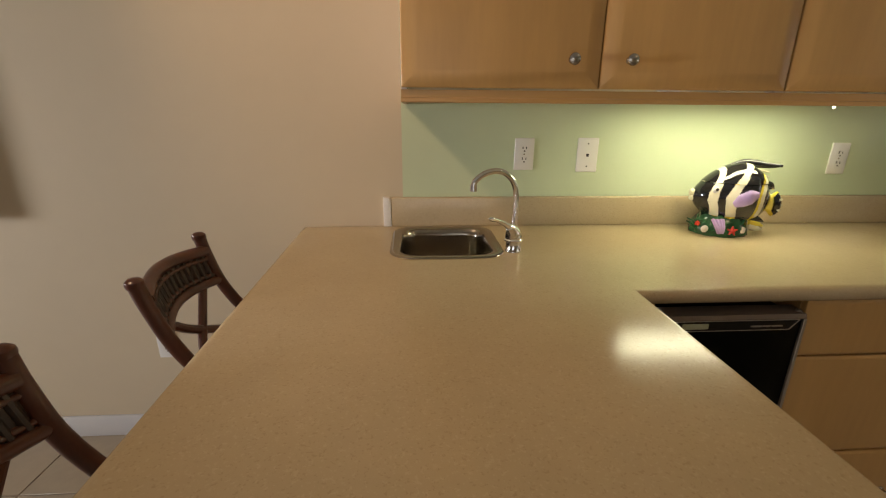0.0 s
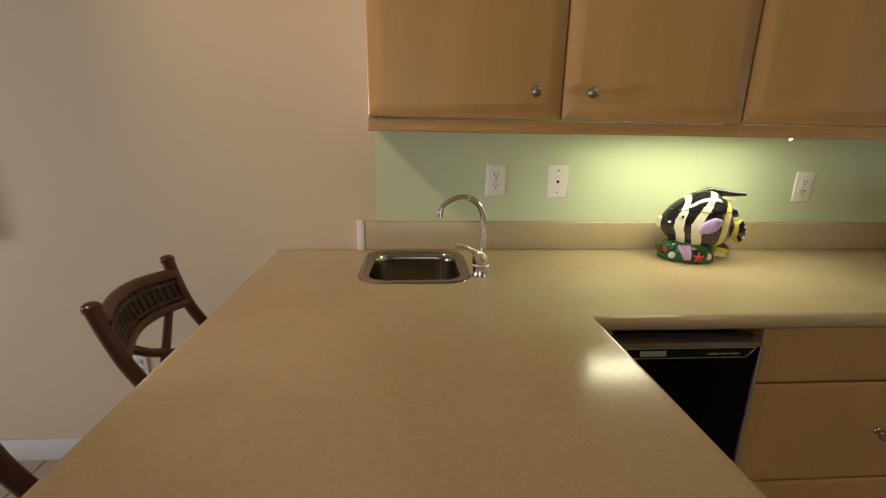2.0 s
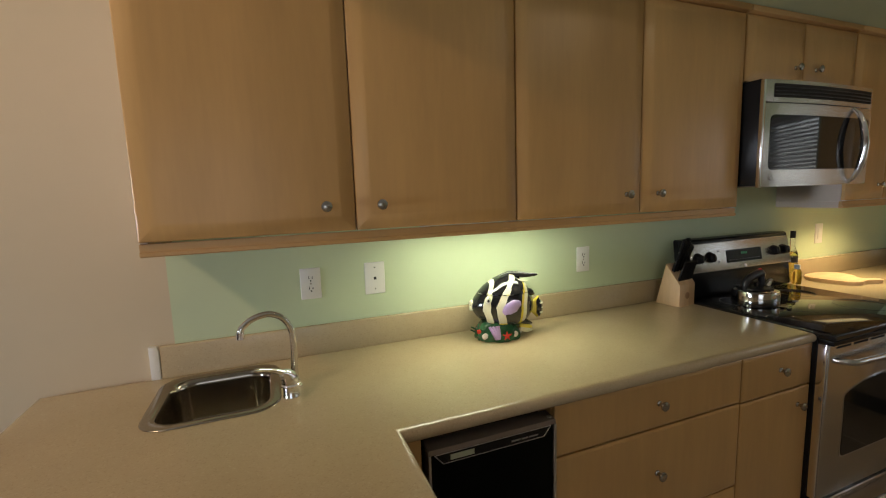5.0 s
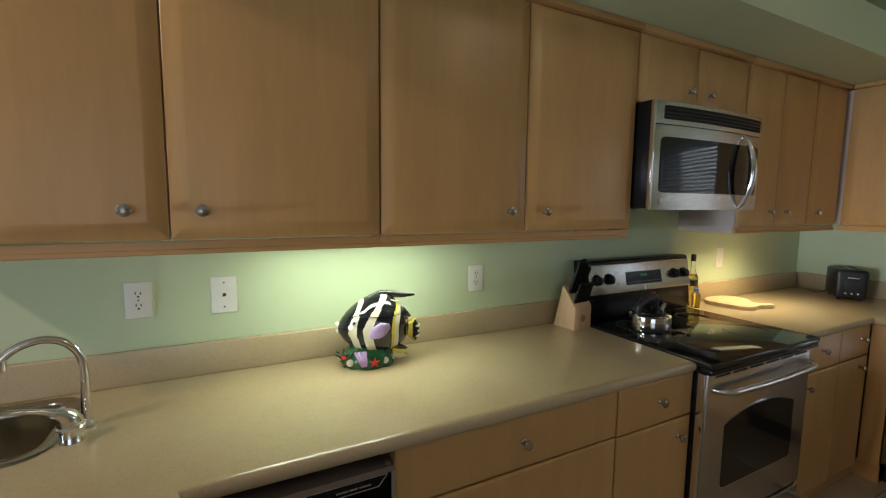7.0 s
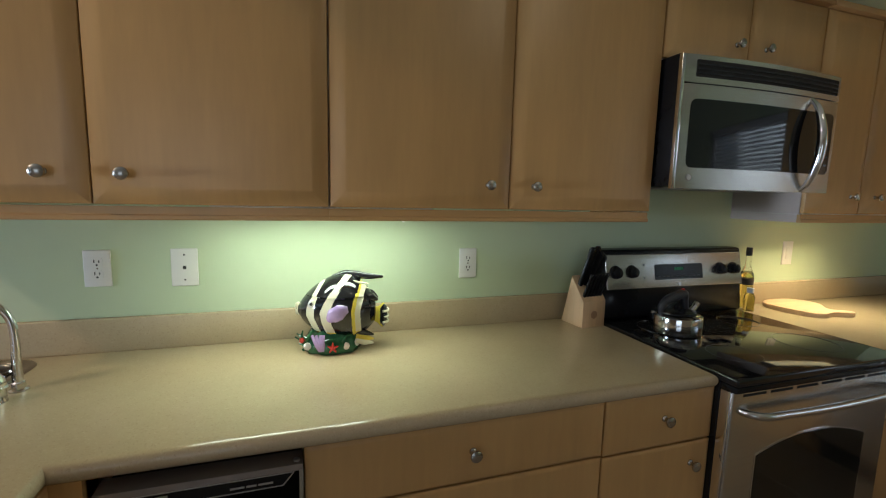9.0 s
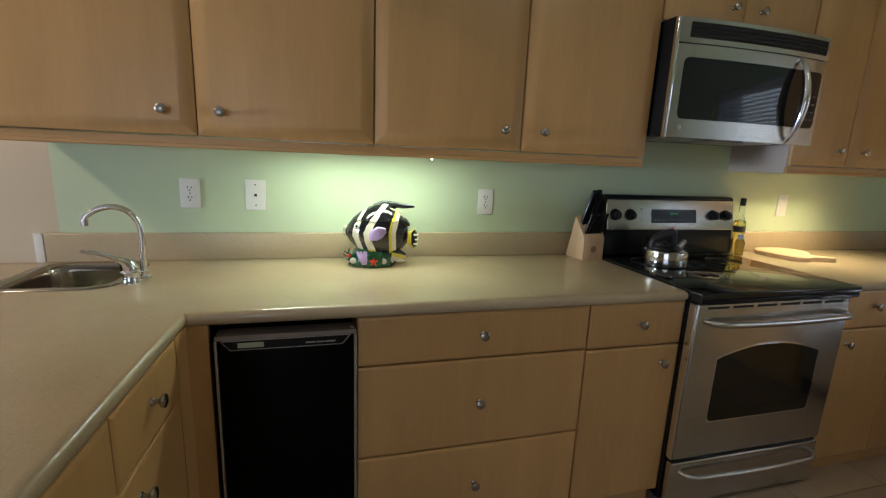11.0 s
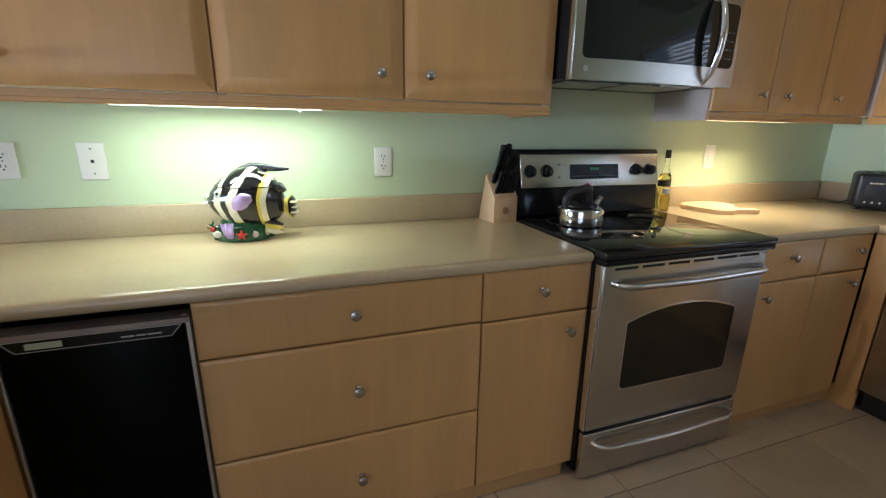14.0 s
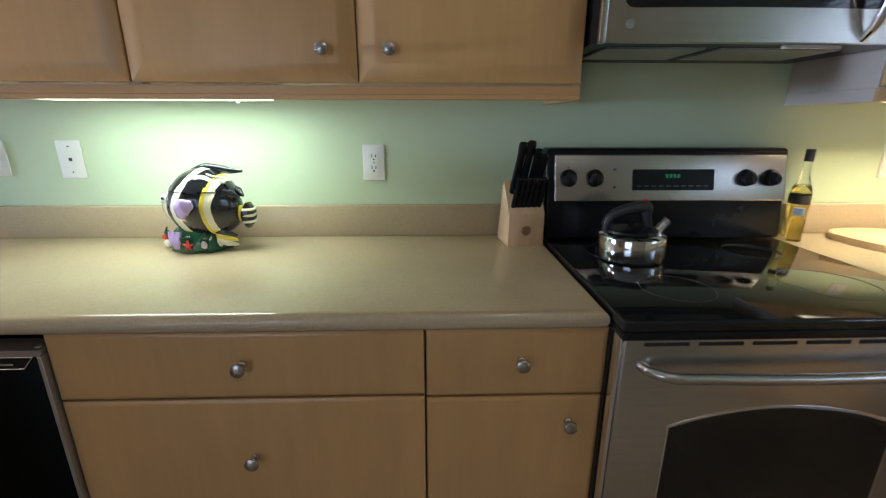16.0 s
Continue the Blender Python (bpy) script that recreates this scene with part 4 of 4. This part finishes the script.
# height on the body's flank (-1 to 1) and place of the three bowed stripes
STRIPES = [((-0.9, -0.2, 0.25, 0.7, 1.0), (-0.078, -0.104, -0.102, -0.085, -0.062)), ((-0.9, -0.4, 0.0, 0.3, 0.6, 1.0), (-0.020, -0.040, -0.048, -0.032, -0.008, 0.034)), ((-0.9, 0.0, 0.5, 1.0), (0.070, 0.067, 0.078, 0.090))]


def fish_body(z_from, z_to, split):
    b = bmesh.new()
    n, k = 280, 130
    rings = []
    for i in range(n + 1):
        x = -0.160 + 0.300 * i / n
        near = [fish_section(x + d_) for d_ in (-0.012, -0.006, 0, 0.006, 0.012)]
        m_, h_, t_ = [sum(q[w_] for q in near) / 5 for w_ in range(3)] if 2 < i < n - 2 else fish_section(x)
        ring = []
        for j in range(k):
            a = 2 * math.pi * j / k
            ring.append(b.verts.new((x, t_ * math.cos(a), m_ + h_ * math.sin(a))))
        rings.append(ring)
    for A, B in zip(rings, rings[1:]):
        for j in range(k):
            b.faces.new((A[j], A[(j + 1) % k], B[(j + 1) % k], B[j]))
    b.faces.new(rings[0])
    b.faces.new(rings[-1])
    bmesh.ops.bisect_plane(b, geom=b.verts[:] + b.edges[:] + b.faces[:], plane_co=(0, 0, split), plane_no=(0, 0, 1), clear_outer=z_to is None, clear_inner=z_from is None)
    for f in b.faces:
        p = f.calc_center_median()
        m_, h_, t_ = fish_section(p.x)
        flank = (p.z - m_) / h_
        stripe = 0
        for centre, half in ((STRIPES[0], 0.0155), (STRIPES[1], 0.018), (STRIPES[2], 0.016)):
            off = p.x - float(np.interp(flank, *centre))
            if abs(off) < half * (0.72 if flank > 0.6 else 1.0):
                low = 2 if p.z < 0.085 else 1
                stripe = 2 if centre is STRIPES[2] and off < -0.004 else low
        f.material_index = stripe
    return b


SEAM = 0.196
part("body", fish_body(0, None, SEAM), [FB, FC, FY], jar, "black glaze with cream and yellow stripes", 60)
lid = fish_body(None, 1, SEAM + 0.0025)
for v in lid.verts:
    v.co.x, v.co.y = -0.02 + (v.co.x + 0.02) * 1.02, v.co.y * 1.04
lid_ob = part("lid", lid, [FB, FC, FY], jar, "striped lid with a swept back fin", 60)
fin = smooth_path([(-0.03, 0, 0.248), (0.02, 0, 0.258), (0.07, 0, 0.256), (0.12, -0.002, 0.252), (0.168, -0.004, 0.252)], 6)
part("back_fin", tube(fin, spread((0.008, 0.014, 0.013, 0.009, 0.004), len(fin)), 12, flat=0.7), FB, lid_ob)
for k in range(3):
    fp = smooth_path([(0.020, -0.034, 0.250 - 0.013 * k), (0.070, -0.038, 0.240 - 0.014 * k), (0.112, -0.022, 0.232 - 0.014 * k)], 5)
    part("fin_stripe", tube(fp, spread((0.0025, 0.004, 0.002), len(fp)), 8), FC if k < 2 else FB, lid_ob)
part("lips", absorb(lathe([(0, -0.012), (0.012, -0.008), (0.014, 0), (0.010, 0.008), (0, 0.011)], (-0.160, 0, 0.157), "-X", 20), lathe([(0, -0.01), (0.011, -0.006), (0.013, 0), (0.009, 0.009), (0, 0.012)], (-0.158, 0, 0.140), "-X", 20)), FC, jar, "cream puckered lips")
for sy in (-1, 1):
    part("eye", lathe([(0, 0), (0.013, 0), (0.012, 0.006), (0.007, 0.010), (0, 0.011)], (-0.098, sy * 0.060, 0.176), "-Y", 18) if sy < 0 else lathe([(0, -0.011), (0.007, -0.010), (0.012, -0.006), (0.013, 0), (0, 0)], (-0.098, sy * 0.060, 0.176), "-Y", 18), FW, jar, "white eye with a black pupil")
    part("pupil", lathe([(0, 0), (0.0055, 0.0), (0.004, 0.003), (0, 0.004)], (-0.098, -0.0705, 0.177), "-Y", 14) if sy < 0 else lathe([(0, -0.004), (0.004, -0.003), (0.0055, 0), (0, 0)], (-0.098, 0.0705, 0.177), "-Y", 14), FB, jar)
    fp = smooth_path([(-0.034, sy * 0.088, 0.130), (-0.016, sy * 0.100, 0.146), (0.012, sy * 0.108, 0.160), (0.040, sy * 0.104, 0.168)], 6)
    part("side_fin", tube(fp, spread((0.010, 0.024, 0.025, 0.010), len(fp)), 14, flat=0.42), FP, jar, "lilac side fin")
    fp = smooth_path([(0.100, sy * 0.030, 0.196), (0.125, sy * 0.024, 0.188), (0.146, sy * 0.014, 0.178)], 4)
    part("rear_fin", tube(fp, spread((0.012, 0.014, 0.005), len(fp)), 10), FB, jar)
# tail: a yellow stalk with a striped disc
part("tail_stalk", tube(smooth_path([(0.125, 0, 0.130), (0.148, 0, 0.126), (0.170, 0, 0.124)], 5), spread((0.020, 0.028, 0.043), 11), 16, flat=0.6), FY, jar, "yellow tail")
part("tail_disc", lathe([(0, -0.018), (0.028, -0.014), (0.040, 0), (0.028, 0.012), (0, 0.016)], (0.171, 0, 0.124), "X", 24), FB, jar)
for k in range(3):
    fp = smooth_path([(0.169, -0.036, 0.144 - 0.018 * k), (0.184, -0.022, 0.142 - 0.018 * k), (0.190, 0.0, 0.141 - 0.018 * k), (0.184, 0.02, 0.142 - 0.018 * k)], 4)
    part("tail_stripe", tube(fp, 0.0042, 8), FC, jar)
for k in range(3):
    fp = smooth_path([(0.065, -0.040, 0.080 - 0.014 * k), (0.100, -0.036, 0.074 - 0.015 * k), (0.132, -0.022, 0.064 - 0.014 * k)], 4)
    part("belly_fin", tube(fp, spread((0.010, 0.011, 0.003), len(fp)), 10, flat=0.6), (FB, FY, FC)[k], jar)
# coral foot
bm = bmesh.new()
n = 40
rings = []
for z, s_ in ((0.0, 0.98), (0.012, 1.03), (0.035, 1.0), (0.060, 0.90), (0.082, 0.74)):
    ring = []
    for i in range(n):
        a = 2 * math.pi * i / n
        wob = 1 + 0.045 * math.sin(7 * a + 40 * z) + 0.03 * math.sin(13 * a - 60 * z)
        ring.append(bm.verts.new((-0.030 + 0.108 * s_ * wob * math.cos(a), 0.082 * s_ * wob * math.sin(a), z + 0.006 * math.sin(9 * a) * (z > 0.05))))
    rings.append(ring)
for A, B in zip(rings, rings[1:]):
    for i in range(n):
        bm.faces.new((A[i], A[(i + 1) % n], B[(i + 1) % n], B[i]))
bm.faces.new(rings[0])
bm.faces.new(rings[-1])
foot = part("coral_foot", bm, FG, jar, "dark green coral foot", 50)
rnd = random.Random(5)
for i in range(26):
    a = rnd.uniform(-math.pi, 0.2)
    px, py = -0.040 + 0.106 * math.cos(a), 0.076 * math.sin(a)
    z0 = rnd.uniform(0.004, 0.055)
    fp = smooth_path([(px, py, z0), (px + rnd.uniform(-0.016, 0.016), py - 0.004, z0 + 0.014), (px + rnd.uniform(-0.026, 0.026), py * 0.97, z0 + rnd.uniform(0.022, 0.036))], 3)
    part("weed", tube(fp, spread((0.006, 0.005, 0.0025), len(fp)), 7), FG, foot)
bm = lathe([(0, 0), (0.008, 0), (0.007, 0.006), (0, 0.008)], (-0.018, -0.084, 0.030), "-Y", 12)
for k in range(5):
    a = radians(90 + 72 * k)
    rod((-0.018, -0.086, 0.030), (-0.018 + 0.021 * math.cos(a), -0.084, 0.030 + 0.021 * math.sin(a)), 0.007, 0.0025, 10, bm)
part("starfish", bm, FR, foot, "red starfish")
part("starfish", lathe([(0, 0), (0.012, 0), (0.009, 0.007), (0, 0.009)], (-0.138, -0.045, 0.048), "-Y", 5), FR, foot)
for px, py, pz in ((-0.115, -0.062, 0.030), (0.028, -0.066, 0.030), (0.062, -0.030, 0.028)):
    part("shell", lathe([(0, -0.004), (0.014, 0), (0.015, 0.002), (0.009, 0.006), (0, 0.007)], (px, py, pz), "-Y", 14), FW, foot, "white shell")
for dx in (-0.012, 0.0, 0.012, 0.02):
    fp = smooth_path([(-0.060 + dx * 0.4, -0.080, 0.018), (-0.070 + dx * 0.8, -0.082, 0.045), (-0.080 + dx * 1.3, -0.070, 0.075)], 4)
    part("lilac_coral", tube(fp, spread((0.008, 0.008, 0.006), len(fp)), 9), FP, foot)

for ob in jar.children:
    if ob == foot:
        ob.scale = (1, 1, 0.82)
    else:
        ob.location.z = -0.017

# ---------------------------------------------------------------- knife block
kb = thing("knife_block", (2.679, 1.816, 0.925), "pale wooden knife block full of black-handled knives", "knife block", rz=7)
part("block", prism([(-0.065, 0), (-0.065, 0.108), (0.012, 0.205), (0.062, 0.0)], -0.060, 0.060, "YZ", 0.003), LIGHTWOOD, kb, "", 25)
bm = lathe([(0.0145, 0), (0.0145, 0.0008), (0.0165, 0.0008), (0.0165, 0)], (0.0, -0.0652, 0.052), "-Y", 28)
box(-0.010, 0.010, -0.0662, -0.0652, 0.050, 0.054, bm=bm)
box(-0.006, 0.006, -0.0662, -0.0652, 0.058, 0.0605, bm=bm)
part("burnt_mark", bm, material("burnt_brown", (0.36, 0.21, 0.11), 0.6), kb, "oval burnt maker mark")


def knife(x, y, z, length, wide):
    up = Vector((0.10, -0.26, 0.95)).normalized()
    p0 = Vector((x, y, z))
    k = smooth_path([p0 - up * 0.01, p0 + up * length * 0.25, p0 + up * length * 0.7, p0 + up * length * 0.93, p0 + up * length + Vector((0, 0.004, 0))], 4)
    h = part("knife", tube(k, spread((wide * 0.9, wide, wide * 0.9, wide * 1.15, wide * 0.8), len(k)), 10, flat=0.65), BLACK, kb, "black riveted knife handle")
    for f_ in (0.3, 0.6):
        q = p0 + up * length * f_
        part("rivet", rod(q + Vector((-wide * 1.02, 0, 0)), q + Vector((wide * 1.02, 0, 0)), 0.002, seg=8), NICKEL, h)


for kx, kz in ((-0.036, 0.172), (-0.010, 0.176), (0.018, 0.150), (0.042, 0.132)):
    knife(kx, -0.012, 0.165, kz, 0.0135)
for k in range(6):
    knife(-0.042 + 0.0168 * k, -0.045, 0.120, 0.108, 0.0095)

# ---------------------------------------------------------------- kettle
kt = thing("kettle", (2.964, 1.608, 0.931), "polished steel kettle with a black handle on the cooktop", "kettle")
kx, ky, kz = 2.964, 1.608, 0.9312
part("body", lathe([(0, 0), (0.088, 0), (0.094, 0.004), (0.096, 0.012), (0.096, 0.066), (0.094, 0.072), (0.086, 0.077), (0.070, 0.081), (0.045, 0.085), (0, 0.085)], (kx, ky, kz), "Z", 40), CHROME, kt, "mirror-polished body")
part("lid", lathe([(0, 0.0), (0.040, 0.0), (0.076, -0.004), (0.074, 0.003), (0.028, 0.011), (0.008, 0.012), (0.010, 0.022), (0.006, 0.026), (0, 0.027)], (kx - 0.006, ky, kz + 0.0852), "Z", 28), BLACK, kt, "dark lid with a small knob")
hp = smooth_path([(kx - 0.074, ky, kz + 0.070), (kx - 0.076, ky, kz + 0.105), (kx - 0.052, ky, kz + 0.130), (kx - 0.005, ky, kz + 0.146), (kx + 0.030, ky, kz + 0.150), (kx + 0.036, ky, kz + 0.125), (kx + 0.050, ky, kz + 0.082)], 6)
h = part("handle", tube(hp, spread((0.010, 0.014, 0.017, 0.018, 0.019, 0.015, 0.011), len(hp)), 12), BLACKPLASTIC, kt, "black plastic arched handle")
part("whistle_button", lathe([(0, 0), (0.007, 0), (0.007, 0.008), (0, 0.011)], (kx + 0.026, ky, kz + 0.164), "Z", 14), material("red_plastic", (0.5, 0.02, 0.02), 0.4), h, "red release button")
part("spout", rod((kx + 0.062, ky - 0.004, kz + 0.068), (kx + 0.092, ky - 0.006, kz + 0.106), 0.016, 0.012, 18), CHROME, kt)
part("spout_cap", rod((kx + 0.090, ky - 0.006, kz + 0.104), (kx + 0.098, ky - 0.007, kz + 0.114), 0.014, 0.013, 18), NICKEL, kt)

# ---------------------------------------------------------------- bottles
b = thing("oil_bottle", (3.665, 1.858, 0.925), "clear glass bottle of yellow oil with black cap", "bottle")
prof = [(0, 0), (0.029, 0), (0.031, 0.004), (0.031, 0.150), (0.028, 0.172), (0.015, 0.205), (0.0125, 0.215), (0.0125, 0.262), (0, 0.262)]
part("glass", lathe(prof, (3.665, 1.858, 0.9253), "Z", 28), CLEAR, b)
part("oil", lathe([(0, 0.004), (0.0285, 0.004), (0.0285, 0.150), (0.026, 0.170), (0.022, 0.180), (0, 0.180)], (3.665, 1.858, 0.9253), "Z", 28), OIL, b, "yellow-green oil")
part("cap", lathe([(0, 0.2622), (0.014, 0.2622), (0.014, 0.300), (0.012, 0.303), (0, 0.303)], (3.665, 1.858, 0.9253), "Z", 20), BLACKPLASTIC, b, "black screw cap")
part("label", lathe([(0.0314, 0.118), (0.0318, 0.118), (0.0318, 0.148), (0.0314, 0.148)], (3.665, 1.858, 0.9253), "Z", 28), LABELDARK, b, "dark label band")
b = thing("vinegar_bottle", (3.625, 1.79, 0.925), "short glass cruet of pale yellow liquid with blue-grey cap", "bottle")
part("glass", lathe([(0, 0), (0.022, 0), (0.023, 0.003), (0.023, 0.070), (0.014, 0.088), (0, 0.088)], (3.622, 1.800, 0.9253), "Z", 24), OIL, b)
part("cap", lathe([(0, 0.0882), (0.015, 0.0882), (0.015, 0.112), (0, 0.114)], (3.622, 1.800, 0.9253), "Z", 18), material("blue_grey_cap", (0.30, 0.36, 0.45), 0.4), b)

# ---------------------------------------------------------------- cutting board
cb = thing("cutting_board", (3.92, 1.76, 0.925), "pale wooden cutting board with a short handle", "cutting board")
out = smooth_path([(x, y, 0) for x, y in ((3.765, 1.81), (3.77, 1.72), (3.80, 1.635), (3.85, 1.602), (3.905, 1.614), (3.945, 1.606), (4.00, 1.583), (4.03, 1.590), (4.034, 1.614), (4.005, 1.632), (3.968, 1.655), (3.985, 1.690), (4.03, 1.730), (4.055, 1.790), (4.03, 1.850), (3.95, 1.880), (3.85, 1.876), (3.79, 1.850), (3.765, 1.81))], 4)
part("board", prism([(p.x, p.y) for p in out[:-1]], 0.9253, 0.948, "XY", 0.004), BOARDWOOD, cb, "", 40)

# ---------------------------------------------------------------- toaster
to = thing("toaster", (4.83, 1.56, 0.925), "black two-slot toaster with small chrome controls", "toaster", rz=-58)
part("body", box(-0.080, 0.080, -0.135, 0.135, 0.012, 0.195, 0.022, 4), BLACKPLASTIC, to, "glossy black case")
for sx in (-0.055, 0.055):
    for sy in (-0.10, 0.10):
        part("foot", rod((sx, sy, 0.0), (sx, sy, 0.014), 0.010, seg=12), BLACKPLASTIC, to)
for sx in (-0.028, 0.028):
    part("slot", box(sx - 0.013, sx + 0.013, -0.10, 0.10, 0.1945, 0.1958), SLOT, to, "", 0)
part("lever", box(-0.030, 0.030, -0.152, -0.134, 0.140, 0.152, 0.003), NICKEL, to, "chrome lever")
part("panel", box(-0.034, 0.034, -0.1375, -0.134, 0.075, 0.135, 0.002), SLOT, to)
for sx in (-0.03, 0.0, 0.03):
    part("button", lathe([(0, 0), (0.007, 0), (0.006, 0.004), (0, 0.005)], (sx, -0.135, 0.045), "-Y", 14), NICKEL, to)
cord = smooth_path([(-0.078, 0.06, 0.03), (-0.115, 0.05, 0.012), (-0.15, 0.08, 0.006), (-0.165, 0.12, 0.006)], 5)
part("cord", tube(cord, 0.0035, 8), BLACKPLASTIC, to)
cord = smooth_path([(0.078, 0.10, 0.03), (0.10, 0.14, 0.05), (0.105, 0.16, 0.09), (0.08, 0.155, 0.11)], 5)
part("cord", tube(cord, 0.0035, 8), BLACKPLASTIC, to)

# ---------------------------------------------------------------- painting
PAINT = material("abstract_canvas", (0.24, 0.24, 0.17), 0.6, vary=0.55, scale=3, bump=0.3, bump_scale=40)
p = thing("painting", (-1.6, W, 0.955), "canvas painting in grey-green with deep red edges", "painting")
part("canvas_sides", box(-2.25, -1.012, W - 0.055, W - 0.001, 0.966, 2.0, 0.002), REDEDGE, p, "deep red painted canvas edge")
part("canvas_face", box(-2.248, -1.014, W - 0.0575, W - 0.0552, 0.968, 1.998), PAINT, p, "grey-green brushed picture", 0)
rnd = random.Random(3)
for k in range(7):
    x0 = -1.05 - 0.035 * k
    part("brush_stroke", tube(smooth_path([(x0, W - 0.0575, 1.0), (x0 - 0.012, W - 0.0575, 1.012 + rnd.uniform(0, 0.015)), (x0 - 0.03, W - 0.0575, 1.0 + rnd.uniform(0, 0.02))], 3), 0.004, 6, flat=0.4), WHITE, p, "pale brush stroke")

# ---------------------------------------------------------------- bar stools
def bar_stool(y, x, turn):
    st = thing("bar_stool", (x, y, 0), "dark-stained rattan bar stool with woven back", "stool", "stools at the bar")
    half = 0.185
    posts = []
    for s_ in (-1, 1):
        pts = [(x - 0.100, y + s_ * half * 1.03, 0.975), (x - 0.086, y + s_ * half * 1.02, 0.92), (x - 0.055, y + s_ * half, 0.83), (x - 0.005, y + s_ * half, 0.745), (x + 0.055, y + s_ * half * 0.98, 0.680), (x + 0.075, y + s_ * half * 0.98, 0.62), (x + 0.062, y + s_ * half * 1.02, 0.35), (x + 0.035, y + s_ * half * 1.08, 0.0)]
        p_ = smooth_path(pts, 5)
        post = part("back_post", tube(p_, spread((0.018, 0.017, 0.017, 0.017, 0.018, 0.018, 0.018, 0.017), len(p_)), 14), RATTAN, st)
        part("finial", lathe([(0, -0.006), (0.018, -0.004), (0.0205, 0.004), (0.019, 0.012), (0.012, 0.018), (0, 0.020)], (x - 0.101, y + s_ * half * 1.03, 0.974), "Z", 18), RATTAN, post)
        fl = smooth_path([(x + 0.43, y + s_ * half, 0.615), (x + 0.435, y + s_ * half, 0.35), (x + 0.445, y + s_ * half * 1.05, 0.0)], 5)
        part("front_leg", tube(fl, 0.019, 14), RATTAN, st)
        part("side_stretcher", rod((x + 0.06, y + s_ * half, 0.30), (x + 0.435, y + s_ * half, 0.30), 0.012), RATTAN, st)
    part("front_stretcher", rod((x + 0.437, y - half, 0.22), (x + 0.437, y + half, 0.22), 0.014), RATTAN, st)
    part("rear_stretcher", rod((x + 0.055, y - half, 0.26), (x + 0.055, y + half, 0.26), 0.012), RATTAN, st)

    def bowed(z, xo, r, bow=0.045, lift=0.0, nm="rail"):
        pts = smooth_path([(x + xo - bow * math.sin(math.pi * k / 6), y - half + 2 * half * k / 6, z + lift * math.sin(math.pi * k / 6)) for k in range(7)], 3)
        return part(nm, tube(pts, r, 12), RATTAN, st)

    bowed(0.935, -0.088, 0.017, lift=0.015, nm="top_rail")
    bowed(0.842, -0.059, 0.014, lift=0.012, nm="lower_rail")
    st.rotation_euler.z = radians(turn)
    # woven slats in the back
    n = 15
    for k in range(1, n):
        f_ = k / n
        bw = 0.045 * math.sin(math.pi * f_)
        yy = y - half + 2 * half * f_
        lf = math.sin(math.pi * f_)
        part("back_slat", rod((x - 0.061 - bw, yy, 0.845 + 0.012 * lf), (x - 0.086 - bw, yy, 0.925 + 0.015 * lf), 0.0085, seg=8), WEAVE, st)
    back = bmesh.new()
    rows_ = []
    for k in range(13):
        f_ = k / 12
        bw, lf = 0.045 * math.sin(math.pi * f_), math.sin(math.pi * f_)
        yy = y - half + 2 * half * f_
        rows_.append([back.verts.new((x + o - bw, yy, zz * 1.0 + 0.012 * lf)) for o, zz in ((-0.060, 0.843), (-0.084, 0.925), (-0.090, 0.925), (-0.066, 0.843))])
    for P, Q in zip(rows_, rows_[1:]):
        for i_ in range(4):
            back.faces.new((P[i_], P[(i_ + 1) % 4], Q[(i_ + 1) % 4], Q[i_]))
    back.faces.new(rows_[0])
    back.faces.new(rows_[-1])
    part("woven_panel", back, WEAVE, st, "dark woven back panel")
    bowed(0.910, -0.080, 0.007, lift=0.014, nm="inner_frame")
    bowed(0.862, -0.066, 0.007, lift=0.012, nm="inner_frame")
    # crossed braces under it
    for s_ in (-1, 1):
        pts = smooth_path([(x - 0.085, y + s_ * half * 0.62, 0.840), (x - 0.070, y + s_ * half * 0.25, 0.790), (x - 0.045, y - s_ * half * 0.25, 0.740), (x - 0.005, y - s_ * half * 0.7, 0.700), (x + 0.030, y - s_ * half * 0.97, 0.690)], 5)
        part("cross_brace", tube(pts, 0.012, 10), RATTAN, st)
    part("seat_frame", box(x + 0.045, x + 0.455, y - half - 0.015, y + half + 0.015, 0.585, 0.622, 0.012, 3), RATTAN, st)
    part("cushion", box(x + 0.085, x + 0.450, y - half + 0.005, y + half - 0.005, 0.6225, 0.665, 0.018, 4), CUSHION, st, "tan seat cushion")


bar_stool(1.405, -0.005, 6)
bar_stool(0.740, 0.0, 5)

# ---------------------------------------------------------------- floor tiles
PITCH, JOINT = 0.483, 0.005
floor = bpy.data.objects["floor"]
tile_mesh = mesh_of("tile", box(-PITCH / 2 + JOINT / 2, PITCH / 2 - JOINT / 2, -PITCH / 2 + JOINT / 2, PITCH / 2 - JOINT / 2, -0.008, 0.0, 0.0012, 1), TILE, 0)
nx0, nx1 = math.floor((XL - 2.935) / PITCH), math.ceil((XR - 2.935) / PITCH)
ny0, ny1 = math.floor((YB - 1.12) / PITCH), math.ceil((W - 1.12) / PITCH)
for i in range(nx0, nx1):
    for j in range(ny0, ny1):
        ob = new("tile", tile_mesh)
        ob.parent = floor
        ob.location = (2.935 + (i + 0.5) * PITCH, 1.12 + (j + 0.5) * PITCH, 0)
        ob.rotation_euler = (0, 0, math.pi / 2 * random.randrange(4))
